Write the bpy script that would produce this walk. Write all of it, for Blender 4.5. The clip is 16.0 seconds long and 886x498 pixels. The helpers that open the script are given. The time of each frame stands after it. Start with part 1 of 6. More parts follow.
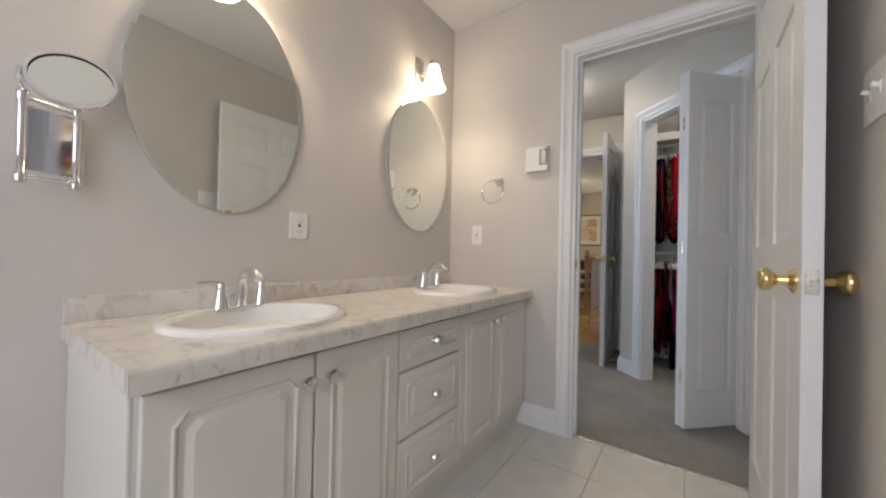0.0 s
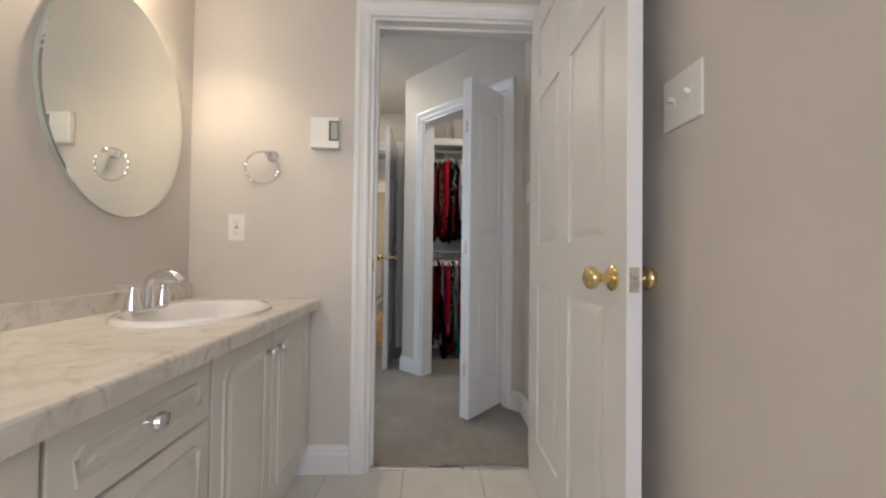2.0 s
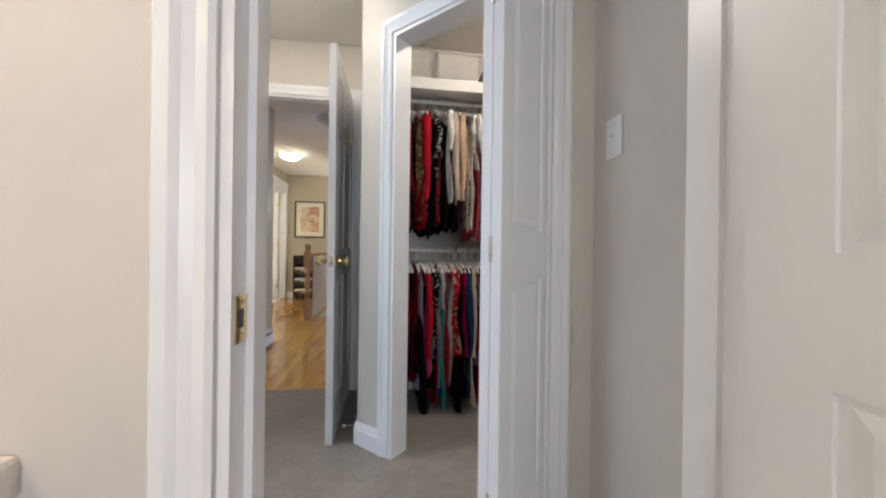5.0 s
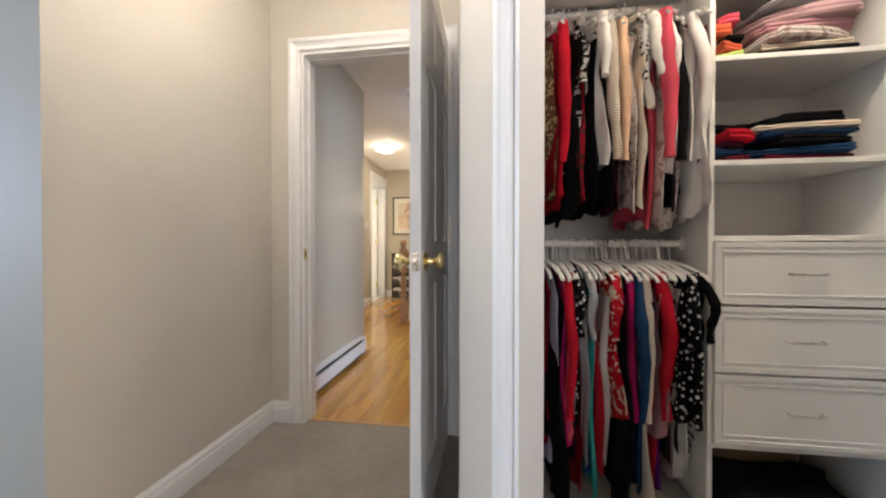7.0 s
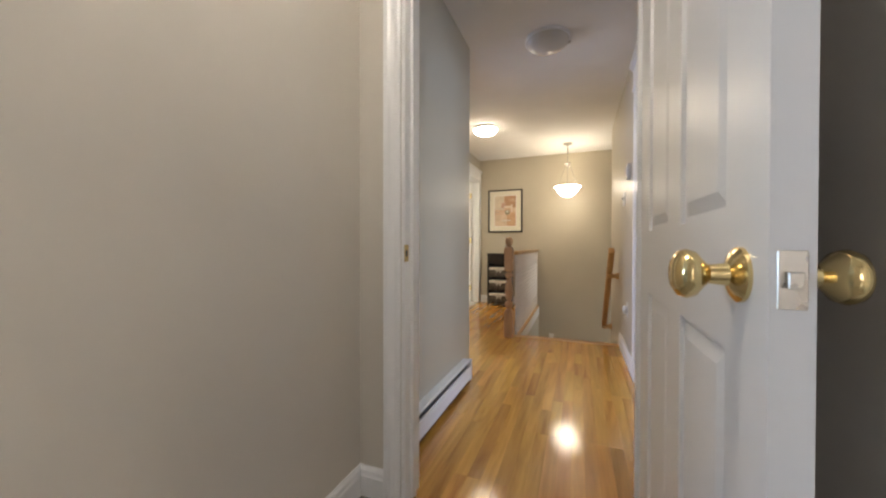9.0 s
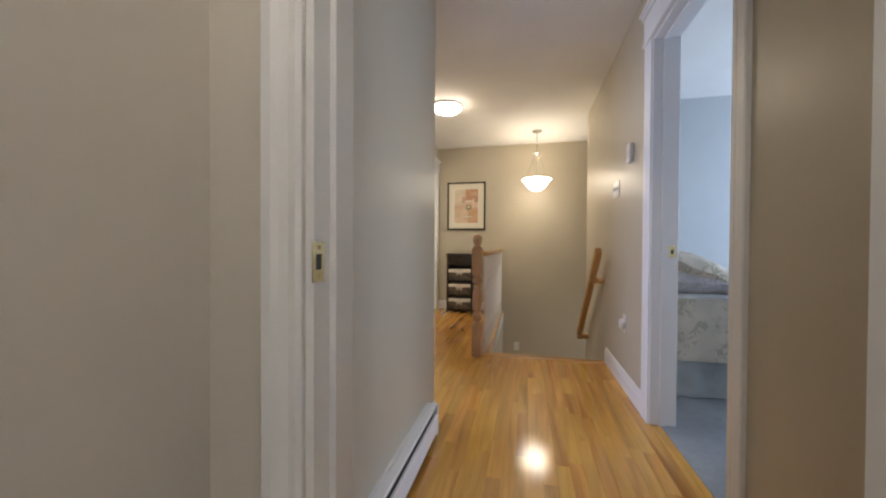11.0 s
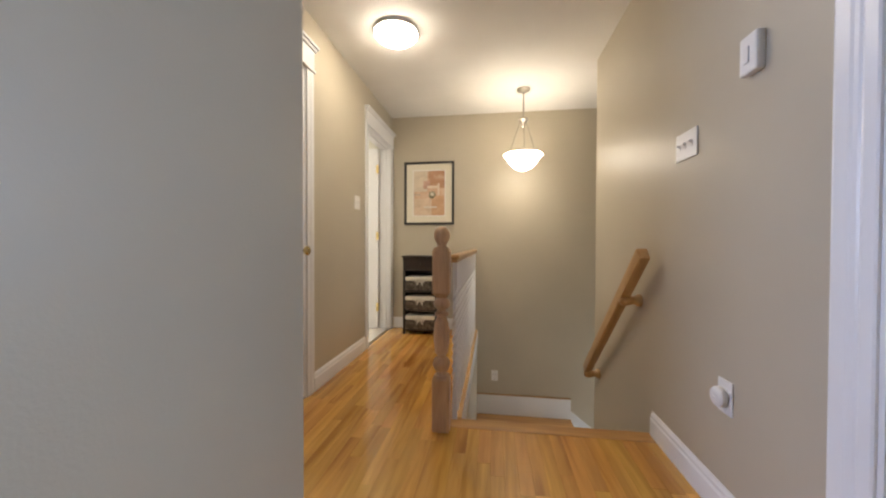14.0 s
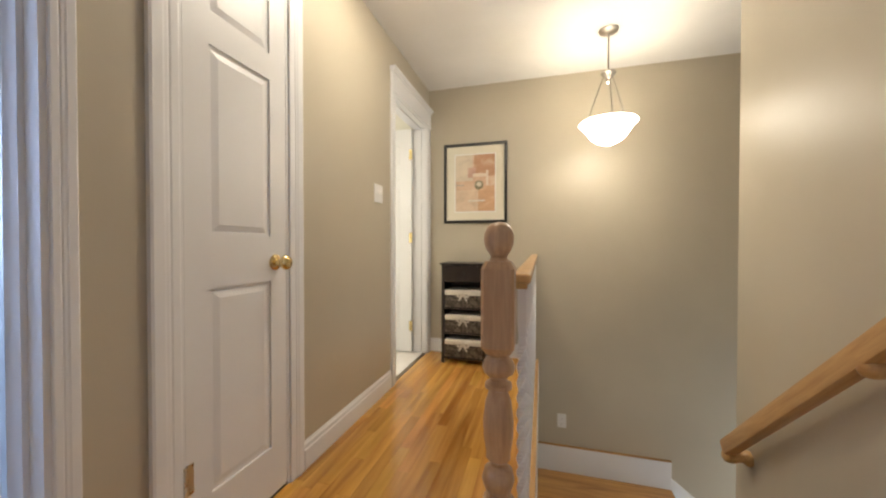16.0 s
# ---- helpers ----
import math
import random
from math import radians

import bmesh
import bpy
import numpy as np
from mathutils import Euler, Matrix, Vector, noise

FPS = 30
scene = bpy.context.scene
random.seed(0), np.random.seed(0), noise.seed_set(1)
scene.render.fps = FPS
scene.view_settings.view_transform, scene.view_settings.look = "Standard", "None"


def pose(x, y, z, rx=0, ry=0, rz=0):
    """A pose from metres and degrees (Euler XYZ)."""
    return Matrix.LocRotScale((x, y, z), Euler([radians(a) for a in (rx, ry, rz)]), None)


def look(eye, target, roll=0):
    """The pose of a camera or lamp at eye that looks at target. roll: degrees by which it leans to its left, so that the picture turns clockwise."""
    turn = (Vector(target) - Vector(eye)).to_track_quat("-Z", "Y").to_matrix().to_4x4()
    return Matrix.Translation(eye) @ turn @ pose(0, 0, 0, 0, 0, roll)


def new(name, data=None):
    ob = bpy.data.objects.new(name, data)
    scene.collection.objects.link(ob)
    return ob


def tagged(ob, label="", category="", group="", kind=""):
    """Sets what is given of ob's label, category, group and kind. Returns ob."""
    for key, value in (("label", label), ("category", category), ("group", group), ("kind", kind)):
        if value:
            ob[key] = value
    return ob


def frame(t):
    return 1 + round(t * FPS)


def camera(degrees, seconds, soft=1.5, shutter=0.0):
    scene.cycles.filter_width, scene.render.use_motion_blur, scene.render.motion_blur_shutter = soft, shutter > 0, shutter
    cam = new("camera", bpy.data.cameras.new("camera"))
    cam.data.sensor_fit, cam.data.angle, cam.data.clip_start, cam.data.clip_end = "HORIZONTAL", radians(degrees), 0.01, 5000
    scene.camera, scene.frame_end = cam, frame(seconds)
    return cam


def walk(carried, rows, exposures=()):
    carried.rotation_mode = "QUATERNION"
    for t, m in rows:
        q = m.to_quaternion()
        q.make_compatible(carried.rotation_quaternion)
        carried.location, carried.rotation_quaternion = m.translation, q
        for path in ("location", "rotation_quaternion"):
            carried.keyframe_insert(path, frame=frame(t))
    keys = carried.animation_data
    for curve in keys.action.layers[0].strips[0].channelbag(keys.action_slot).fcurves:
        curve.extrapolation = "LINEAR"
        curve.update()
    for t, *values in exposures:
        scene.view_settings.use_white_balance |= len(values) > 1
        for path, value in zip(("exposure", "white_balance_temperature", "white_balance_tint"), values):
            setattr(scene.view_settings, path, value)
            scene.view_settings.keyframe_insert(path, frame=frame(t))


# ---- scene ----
# camera: seconds, x, y, z, tilt, lean, heading
cam = camera(103.49, 16.0, soft=2.2)
ROWS = [
    (0.0, -0.000, -0.000, 0.954, 90.51, -1.28, 35.25),
    (0.5, -0.101, 0.064, 0.970, 90.50, -1.19, 25.07),
    (1.0, -0.179, 0.136, 0.973, 90.78, -1.12, 14.64),
    (1.5, -0.215, 0.210, 0.958, 90.92, -0.92, 5.10),
    (2.0, -0.228, 0.342, 0.956, 90.92, -0.72, -1.80),
    (2.5, -0.239, 0.522, 0.963, 90.81, -0.62, -5.97),
    (3.0, -0.265, 0.692, 0.972, 90.73, -0.67, -7.44),
    (3.5, -0.300, 0.865, 1.004, 90.53, -0.83, -8.59),
    (6.0, -0.294, 1.800, 0.994, 89.60, -0.31, -6.12),
    (6.5, -0.323, 1.974, 0.991, 89.50, -0.16, -0.42),
    (7.0, -0.369, 2.154, 0.983, 89.39, 0.00, 7.82),
    (7.5, -0.464, 2.336, 0.972, 89.38, -0.04, 15.59),
    (8.0, -0.566, 2.504, 0.967, 89.48, -0.06, 21.50),
    (10.5, -1.044, 3.284, 0.959, 89.27, -0.43, 17.11),
    (11.0, -1.068, 3.473, 0.961, 89.32, -0.31, 13.33),
    (11.5, -1.077, 3.670, 0.965, 89.11, -0.27, 10.69),
    (12.0, -1.093, 3.876, 0.967, 89.12, -0.20, 9.60),
    (12.5, -1.126, 4.082, 0.966, 89.11, -0.25, 9.02),
    (13.0, -1.161, 4.282, 0.958, 88.99, -0.26, 8.71),
    (13.5, -1.190, 4.504, 0.961, 89.15, -0.23, 8.32),
    (14.0, -1.213, 4.713, 0.961, 89.21, -0.17, 8.17),
    (14.5, -1.256, 4.924, 0.966, 89.17, -0.29, 8.40),
    (15.0, -1.289, 5.117, 0.977, 89.19, -0.29, 9.69),
    (15.5, -1.325, 5.326, 0.989, 89.45, -0.15, 12.67),
    (16.0, -1.363, 5.531, 0.991, 89.23, -0.04, 15.71),
]
# seconds, stops, white balance in kelvin, tint
EXPOSURES = [(0.0, -0.20, 6500, 10), (1.0, -0.30, 6800, 10), (1.5, -0.32, 6900, 10), (2.0, -0.10, 6700, 10), (2.5, 0.0, 6600, 10), (3.5, 0.10, 6450, 10), (6.0, 0.66, 6550, 10), (6.5, 0.75, 6700, 11), (7.0, 0.88, 6950, 12), (7.5, 1.0, 6900, 11), (8.0, 0.72, 6900, 11),
             (10.5, 0.45, 6800, 11), (11.5, 0.36, 6800, 12), (12.5, 0.44, 6550, 11), (14.0, 0.48, 6650, 12), (15.0, 0.70, 6500, 10), (16.0, 0.70, 6500, 10)]
walk(cam, [(t, pose(x, y, z, rx, ry, rz)) for t, x, y, z, rx, ry, rz in ROWS], EXPOSURES)

# ==== world, lamps, exposure ====
world = bpy.data.worlds.new("sky")
scene.world = world
world.use_nodes = True
sky = world.node_tree.nodes.new("ShaderNodeTexSky")
sky.sky_type, sky.sun_disc, sky.sun_elevation, sky.sun_rotation = "NISHITA", False, radians(38), radians(200)
world.node_tree.links.new(sky.outputs[0], world.node_tree.nodes["Background"].inputs[0])
world.node_tree.nodes["Background"].inputs[1].default_value = 0.08


def window_light(name, place, target, w, h, watts, color):
    la = bpy.data.lights.new(name, "AREA")
    la.shape, la.size, la.size_y, la.energy, la.color = "RECTANGLE", w, h, watts, color
    ob = new(name, la)
    ob.matrix_world = look(place, target)
    return ob


DAY = (0.52, 0.72, 1.0)
BATH_FILL, MASTER_DAY, BED_DAY, STUDY_DAY, WASH_FILL = 25.0, 50.0, 70.0, 72.0, 28.0
# Bathroom fill through an assumed window, unseen and placed to balance the walls.
window_light("window_light_bath", (-0.2, -1.53, 1.4), (-0.35, 3.0, 0.9), 0.85, 1.1, BATH_FILL, (0.84, 0.89, 1.0))
window_light("window_light_master", (-4.73, 1.75, 1.45), (0, 1.95, 1.35), 1.9, 1.3, MASTER_DAY, DAY)
window_light("window_light_bedroom", (2.68, 6.3, 1.45), (-2, 5.5, 1.3), 1.8, 1.3, BED_DAY, (0.53, 0.70, 1.0))
window_light("window_light_stairs", (1.44, 8.12, -1.0), (-2, 8.12, -0.9), 0.8, 1.1, 14.0, (0.72, 0.86, 1.0))
window_light("window_light_study", (-4.73, 5.75, 1.45), (-2.0, 5.8, 1.2), 1.05, 1.2, STUDY_DAY, (0.50, 0.64, 1.0))
# Added to brighten the washroom; its source is unseen, a window is assumed.
window_light("window_light_washroom", (-3.9, 8.53, 1.6), (-3.9, 5, 1.5), 0.8, 0.9, WASH_FILL, (1.0, 0.97, 0.9))
GLOW_SCONCE, GLOW_PENDANT, GLOW_FLUSH, GLOW_VEST_FILL, GLOW_CLOSET = 16.0, 16.0, 36.0, 31.0, 44.0
GLOW_BULB = 480.0
LAMP, LAMP2 = (1.0, 0.83, 0.60), (1.0, 0.895, 0.72)


# ==== materials ====
def nodes_of(name):
    m = bpy.data.materials.new(name)
    m.use_nodes = True
    nt = m.node_tree
    return m, nt, nt.nodes["Principled BSDF"]


def add(nt, kind, **vals):
    n = nt.nodes.new(kind)
    for k, v in vals.items():
        n.inputs[k].default_value = v
    return n


def ramp(nt, src, stops):
    r = nt.nodes.new("ShaderNodeValToRGB")
    els = r.color_ramp.elements
    while len(els) < len(stops):
        els.new(0.5)
    for e, (p, c) in zip(els, stops):
        e.position, e.color = p, (*c, 1)
    nt.links.new(src, r.inputs[0])
    return r


def coords(nt, scale=(1, 1, 1), kind="Object"):
    tc = nt.nodes.new("ShaderNodeTexCoord")
    mp = nt.nodes.new("ShaderNodeMapping")
    mp.inputs["Scale"].default_value = scale
    nt.links.new(tc.outputs[kind], mp.inputs[0])
    return mp.outputs[0]


def shade(c, k):
    return tuple(min(1.0, v * k) for v in c)


def bumped(nt, b, src, strength, dist):
    bp = add(nt, "ShaderNodeBump", Strength=strength, Distance=dist)
    nt.links.new(src, bp.inputs["Height"])
    nt.links.new(bp.outputs[0], b.inputs["Normal"])


def paint(name, color, rough=0.55, grain=220.0, relief=0.12, var=0.05, coat=0.0):
    """Rolled or brushed paint: a faint patchy tone and an orange-peel relief."""
    m, nt, b = nodes_of(name)
    co = coords(nt)
    n1 = add(nt, "ShaderNodeTexNoise", Scale=1.7, Detail=4.0)
    n2 = add(nt, "ShaderNodeTexNoise", Scale=grain, Detail=2.0)
    nt.links.new(co, n1.inputs[0])
    nt.links.new(co, n2.inputs[0])
    r = ramp(nt, n1.outputs[0], [(0.3, shade(color, 1 - var)), (0.7, shade(color, 1 + var))])
    nt.links.new(r.outputs[0], b.inputs["Base Color"])
    rr = nt.nodes.new("ShaderNodeMapRange")
    rr.inputs["To Min"].default_value, rr.inputs["To Max"].default_value = rough - 0.06, rough + 0.08
    nt.links.new(n1.outputs[0], rr.inputs[0])
    nt.links.new(rr.outputs[0], b.inputs["Roughness"])
    b.inputs["Coat Weight"].default_value = coat
    bumped(nt, b, n2.outputs[0], relief, 0.0015)
    return m


def metal(name, color, rough=0.12):
    m, nt, b = nodes_of(name)
    b.inputs["Base Color"].default_value = (*color, 1)
    b.inputs["Metallic"].default_value = 1.0
    n = add(nt, "ShaderNodeTexNoise", Scale=60.0, Detail=3.0)
    nt.links.new(coords(nt), n.inputs[0])
    rr = nt.nodes.new("ShaderNodeMapRange")
    rr.inputs["To Min"].default_value, rr.inputs["To Max"].default_value = rough * 0.6, rough * 1.5
    nt.links.new(n.outputs[0], rr.inputs[0])
    nt.links.new(rr.outputs[0], b.inputs["Roughness"])
    return m


def glossy(name, color, rough=0.15, metallic=0.0):
    m, nt, b = nodes_of(name)
    n = add(nt, "ShaderNodeTexNoise", Scale=9.0, Detail=3.0)
    nt.links.new(coords(nt), n.inputs[0])
    r = ramp(nt, n.outputs[0], [(0.3, shade(color, 0.95)), (0.7, shade(color, 1.04))])
    nt.links.new(r.outputs[0], b.inputs["Base Color"])
    b.inputs["Roughness"].default_value, b.inputs["Metallic"].default_value = rough, metallic
    return m


def glow(name, color, strength):
    m, nt, b = nodes_of(name)
    b.inputs["Base Color"].default_value = (0.85, 0.83, 0.78, 1)
    b.inputs["Roughness"].default_value = 0.35
    b.inputs["Emission Color"].default_value = (*color, 1)
    b.inputs["Emission Strength"].default_value = strength
    return m


def wood(name, light, dark, scale=1.0, rough=0.32, axis="Y", vary=0.0, coat=0.2):
    """Straight-grained oak with cathedral streaks; vary: tone from piece to piece."""
    m, nt, b = nodes_of(name)
    st = {"X": (2.0, 26, 26), "Y": (26, 2.0, 26), "Z": (26, 26, 2.0)}[axis]
    tc = nt.nodes.new("ShaderNodeTexCoord")
    oi = nt.nodes.new("ShaderNodeObjectInfo")
    off = nt.nodes.new("ShaderNodeVectorMath")
    off.operation = "ADD"
    sc = nt.nodes.new("ShaderNodeVectorMath")
    sc.operation = "SCALE"
    sc.inputs[0].default_value = (17.0, 31.0, 11.0)
    nt.links.new(oi.outputs["Random"], sc.inputs["Scale"])
    nt.links.new(tc.outputs["Object"], off.inputs[0])
    nt.links.new(sc.outputs[0], off.inputs[1])
    mp = nt.nodes.new("ShaderNodeMapping")
    mp.inputs["Scale"].default_value = tuple(s * scale for s in st)
    nt.links.new(off.outputs[0], mp.inputs[0])
    n1 = add(nt, "ShaderNodeTexNoise", Scale=1.0, Detail=6.0, Distortion=0.9)
    n2 = add(nt, "ShaderNodeTexNoise", Scale=5.0, Detail=4.0)
    nt.links.new(mp.outputs[0], n1.inputs[0])
    nt.links.new(mp.outputs[0], n2.inputs[0])
    mid = tuple((p + q) / 2 for p, q in zip(light, dark))
    r = ramp(nt, n1.outputs[0], [(0.28, dark), (0.46, mid), (0.72, light)])
    fine = add(nt, "ShaderNodeMixRGB", Fac=0.25)
    fine.blend_type = "MULTIPLY"
    fr = ramp(nt, n2.outputs[0], [(0.35, (0.55, 0.45, 0.38)), (0.6, (1, 1, 1))])
    nt.links.new(r.outputs[0], fine.inputs[1])
    nt.links.new(fr.outputs[0], fine.inputs[2])
    out = fine.outputs[0]
    if vary:
        hs = nt.nodes.new("ShaderNodeHueSaturation")
        mr = nt.nodes.new("ShaderNodeMapRange")
        mr.inputs["To Min"].default_value, mr.inputs["To Max"].default_value = 1 - vary, 1 + vary * 0.55
        nt.links.new(oi.outputs["Random"], mr.inputs[0])
        nt.links.new(mr.outputs[0], hs.inputs["Value"])
        hu = nt.nodes.new("ShaderNodeMapRange")
        hu.inputs["To Min"].default_value, hu.inputs["To Max"].default_value = 0.492, 0.506
        fl = nt.nodes.new("ShaderNodeMath")
        fl.operation = "FRACT"
        ml = nt.nodes.new("ShaderNodeMath")
        ml.operation = "MULTIPLY"
        ml.inputs[1].default_value = 13.7
        nt.links.new(oi.outputs["Random"], ml.inputs[0])
        nt.links.new(ml.outputs[0], fl.inputs[0])
        nt.links.new(fl.outputs[0], hu.inputs[0])
        nt.links.new(hu.outputs[0], hs.inputs["Hue"])
        nt.links.new(out, hs.inputs["Color"])
        out = hs.outputs[0]
    nt.links.new(out, b.inputs["Base Color"])
    b.inputs["Roughness"].default_value, b.inputs["Coat Weight"].default_value = rough, coat
    b.inputs["Coat Roughness"].default_value = 0.12
    bumped(nt, b, n2.outputs[0], 0.06, 0.001)
    return m


def carpet(name, c1, c2):
    m, nt, b = nodes_of(name)
    co = coords(nt)
    n1 = add(nt, "ShaderNodeTexNoise", Scale=3.5, Detail=5.0)
    n2 = add(nt, "ShaderNodeTexNoise", Scale=320.0, Detail=3.0)
    n3 = add(nt, "ShaderNodeTexNoise", Scale=26.0, Detail=4.0)
    for n in (n1, n2, n3):
        nt.links.new(co, n.inputs[0])
    r = ramp(nt, n1.outputs[0], [(0.3, c1), (0.7, c2)])
    mx = add(nt, "ShaderNodeMixRGB", Fac=0.55)
    mx.blend_type = "MULTIPLY"
    fr = ramp(nt, n2.outputs[0], [(0.3, (0.55, 0.55, 0.55)), (0.65, (1, 1, 1))])
    nt.links.new(r.outputs[0], mx.inputs[1])
    nt.links.new(fr.outputs[0], mx.inputs[2])
    mx2 = add(nt, "ShaderNodeMixRGB", Fac=0.35)
    mx2.blend_type = "MULTIPLY"
    fr2 = ramp(nt, n3.outputs[0], [(0.35, (0.7, 0.7, 0.7)), (0.6, (1, 1, 1))])
    nt.links.new(mx.outputs[0], mx2.inputs[1])
    nt.links.new(fr2.outputs[0], mx2.inputs[2])
    nt.links.new(mx2.outputs[0], b.inputs["Base Color"])
    b.inputs["Roughness"].default_value = 0.95
    b.inputs["Sheen Weight"].default_value = 0.15
    bumped(nt, b, n2.outputs[0], 0.8, 0.006)
    return m


def marble(name):
    m, nt, b = nodes_of(name)
    co = coords(nt, (1.6, 2.2, 1.6))
    n1 = add(nt, "ShaderNodeTexNoise", Scale=5.0, Detail=10.0, Distortion=0.7)
    n2 = add(nt, "ShaderNodeTexNoise", Scale=2.4, Detail=5.0, Distortion=0.8)
    n3 = add(nt, "ShaderNodeTexNoise", Scale=13.0, Detail=7.0, Distortion=0.6)
    for n in (n1, n2, n3):
        nt.links.new(co, n.inputs[0])
    base = ramp(nt, n2.outputs[0], [(0.3, (0.66, 0.62, 0.575)), (0.7, (0.76, 0.725, 0.68))])
    vein = ramp(nt, n1.outputs[0], [(0.44, (1, 1, 1)), (0.50, (0.70, 0.66, 0.63)), (0.56, (1, 1, 1))])
    speck = ramp(nt, n3.outputs[0], [(0.30, (0.50, 0.46, 0.43)), (0.42, (1, 1, 1))])
    m1 = add(nt, "ShaderNodeMixRGB", Fac=0.42)
    m1.blend_type = "MULTIPLY"
    m2 = add(nt, "ShaderNodeMixRGB", Fac=0.55)
    m2.blend_type = "MULTIPLY"
    nt.links.new(base.outputs[0], m1.inputs[1])
    nt.links.new(vein.outputs[0], m1.inputs[2])
    nt.links.new(m1.outputs[0], m2.inputs[1])
    nt.links.new(speck.outputs[0], m2.inputs[2])
    nt.links.new(m2.outputs[0], b.inputs["Base Color"])
    b.inputs["Roughness"].default_value = 0.3
    return m


def cloth(name, color, pattern="", second=(0.8, 0.8, 0.78), size=1.0, rough=0.9):
    """Woven fabric: plain, dotted, flowered or striped."""
    m, nt, b = nodes_of(name)
    co = coords(nt)
    n2 = add(nt, "ShaderNodeTexNoise", Scale=7.0, Detail=4.0)
    nt.links.new(co, n2.inputs[0])
    base = ramp(nt, n2.outputs[0], [(0.3, shade(color, 0.75)), (0.7, shade(color, 1.1))])
    out = base.outputs[0]
    if pattern:
        if pattern == "dots":
            v = add(nt, "ShaderNodeTexVoronoi", Scale=38.0 / size)
            nt.links.new(co, v.inputs["Vector"])
            f = ramp(nt, v.outputs["Distance"], [(0.26, (1, 1, 1)), (0.32, (0, 0, 0))])
        elif pattern == "flowers":
            v = add(nt, "ShaderNodeTexNoise", Scale=15.0 / size, Detail=3.0, Distortion=1.5)
            nt.links.new(co, v.inputs["Vector"])
            f = ramp(nt, v.outputs[0], [(0.53, (0, 0, 0)), (0.58, (1, 1, 1))])
        elif pattern == "leaves":
            masks = []
            for turn, k in ((35, 1.0), (-40, 1.3), (80, 1.15)):
                mp = nt.nodes.new("ShaderNodeMapping")
                mp.vector_type = "TEXTURE"
                mp.inputs["Rotation"].default_value = (0.3, radians(turn), 0.2)
                mp.inputs["Scale"].default_value = (0.088 * size / k, 0.05 * size / k, 0.026 * size / k)
                nt.links.new(co, mp.inputs[0])
                vo = add(nt, "ShaderNodeTexVoronoi", Scale=1.0)
                nt.links.new(mp.outputs[0], vo.inputs["Vector"])
                masks.append(ramp(nt, vo.outputs["Distance"], [(0.30, (0.85, 0.85, 0.85)), (0.40, (0, 0, 0))]))
            sprig = add(nt, "ShaderNodeTexNoise", Scale=8.0 / size, Detail=2.0)
            nt.links.new(co, sprig.inputs[0])
            where = ramp(nt, sprig.outputs[0], [(0.46, (0, 0, 0)), (0.54, (1, 1, 1))])
            f = masks[0]
            for other in masks[1:]:
                most = add(nt, "ShaderNodeMixRGB", Fac=1.0)
                most.blend_type = "LIGHTEN"
                nt.links.new(f.outputs[0], most.inputs[1])
                nt.links.new(other.outputs[0], most.inputs[2])
                f = most
            gate = add(nt, "ShaderNodeMixRGB", Fac=1.0)
            gate.blend_type = "MULTIPLY"
            nt.links.new(f.outputs[0], gate.inputs[1])
            nt.links.new(where.outputs[0], gate.inputs[2])
            f = gate
        else:
            v = add(nt, "ShaderNodeTexWave", Scale=12.0 / size, Distortion=0.6)
            v.bands_direction = "Z"
            nt.links.new(co, v.inputs["Vector"])
            f = ramp(nt, v.outputs[1], [(0.45, (0, 0, 0)), (0.55, (1, 1, 1))])
        mx = add(nt, "ShaderNodeMixRGB")
        mx.inputs[2].default_value = (*second, 1)
        nt.links.new(f.outputs[0], mx.inputs[0])
        nt.links.new(out, mx.inputs[1])
        out = mx.outputs[0]
    nt.links.new(out, b.inputs["Base Color"])
    b.inputs["Roughness"].default_value = rough
    b.inputs["Specular IOR Level"].default_value = 0.06
    w = add(nt, "ShaderNodeTexNoise", Scale=420.0, Detail=2.0)
    nt.links.new(co, w.inputs[0])
    bumped(nt, b, w.outputs[0], 0.25, 0.002)
    return m


M_BATH = paint("bath_wall_paint", (0.625, 0.582, 0.545), rough=0.5)
M_VEST = paint("beige_wall_paint", (0.61, 0.565, 0.505), rough=0.55)
M_HALL = paint("taupe_wall_paint", (0.485, 0.43, 0.335), rough=0.40)
M_BED = paint("bedroom_wall_paint", (0.46, 0.48, 0.48), rough=0.5)
M_CLOSETW = paint("closet_wall_paint", (0.66, 0.64, 0.62), rough=0.6)
M_CEIL = paint("ceiling_paint", (0.80, 0.78, 0.75), rough=0.8, grain=90.0, relief=0.3)
M_TRIM = paint("trim_gloss_paint", (0.79, 0.79, 0.80), rough=0.3, grain=60.0, relief=0.05, var=0.02)
M_DOOR = paint("door_paint", (0.79, 0.785, 0.79), rough=0.36, grain=130.0, relief=0.08, var=0.02)
M_CAB = paint("vanity_thermofoil", (0.74, 0.71, 0.66), rough=0.33, grain=60.0, relief=0.03, var=0.02)
M_MELA = paint("white_melamine", (0.76, 0.75, 0.73), rough=0.42, grain=120.0, relief=0.04, var=0.02)
M_TILE = glossy("cream_floor_tile", (0.70, 0.67, 0.62), 0.22)
M_GROUT = paint("grout", (0.50, 0.47, 0.43), rough=0.9, grain=300, relief=0.5)
M_MARBLE = marble("marble_laminate")
M_PORC = glossy("white_porcelain", (0.84, 0.82, 0.79), 0.06)
M_CHROME = metal("chrome", (0.80, 0.80, 0.82), 0.07)
M_NICKEL = metal("brushed_nickel", (0.62, 0.59, 0.54), 0.28)
M_PEWTER = metal("dull_pewter", (0.34, 0.31, 0.27), 0.35)
M_BRASS = metal("polished_brass", (0.76, 0.60, 0.30), 0.16)
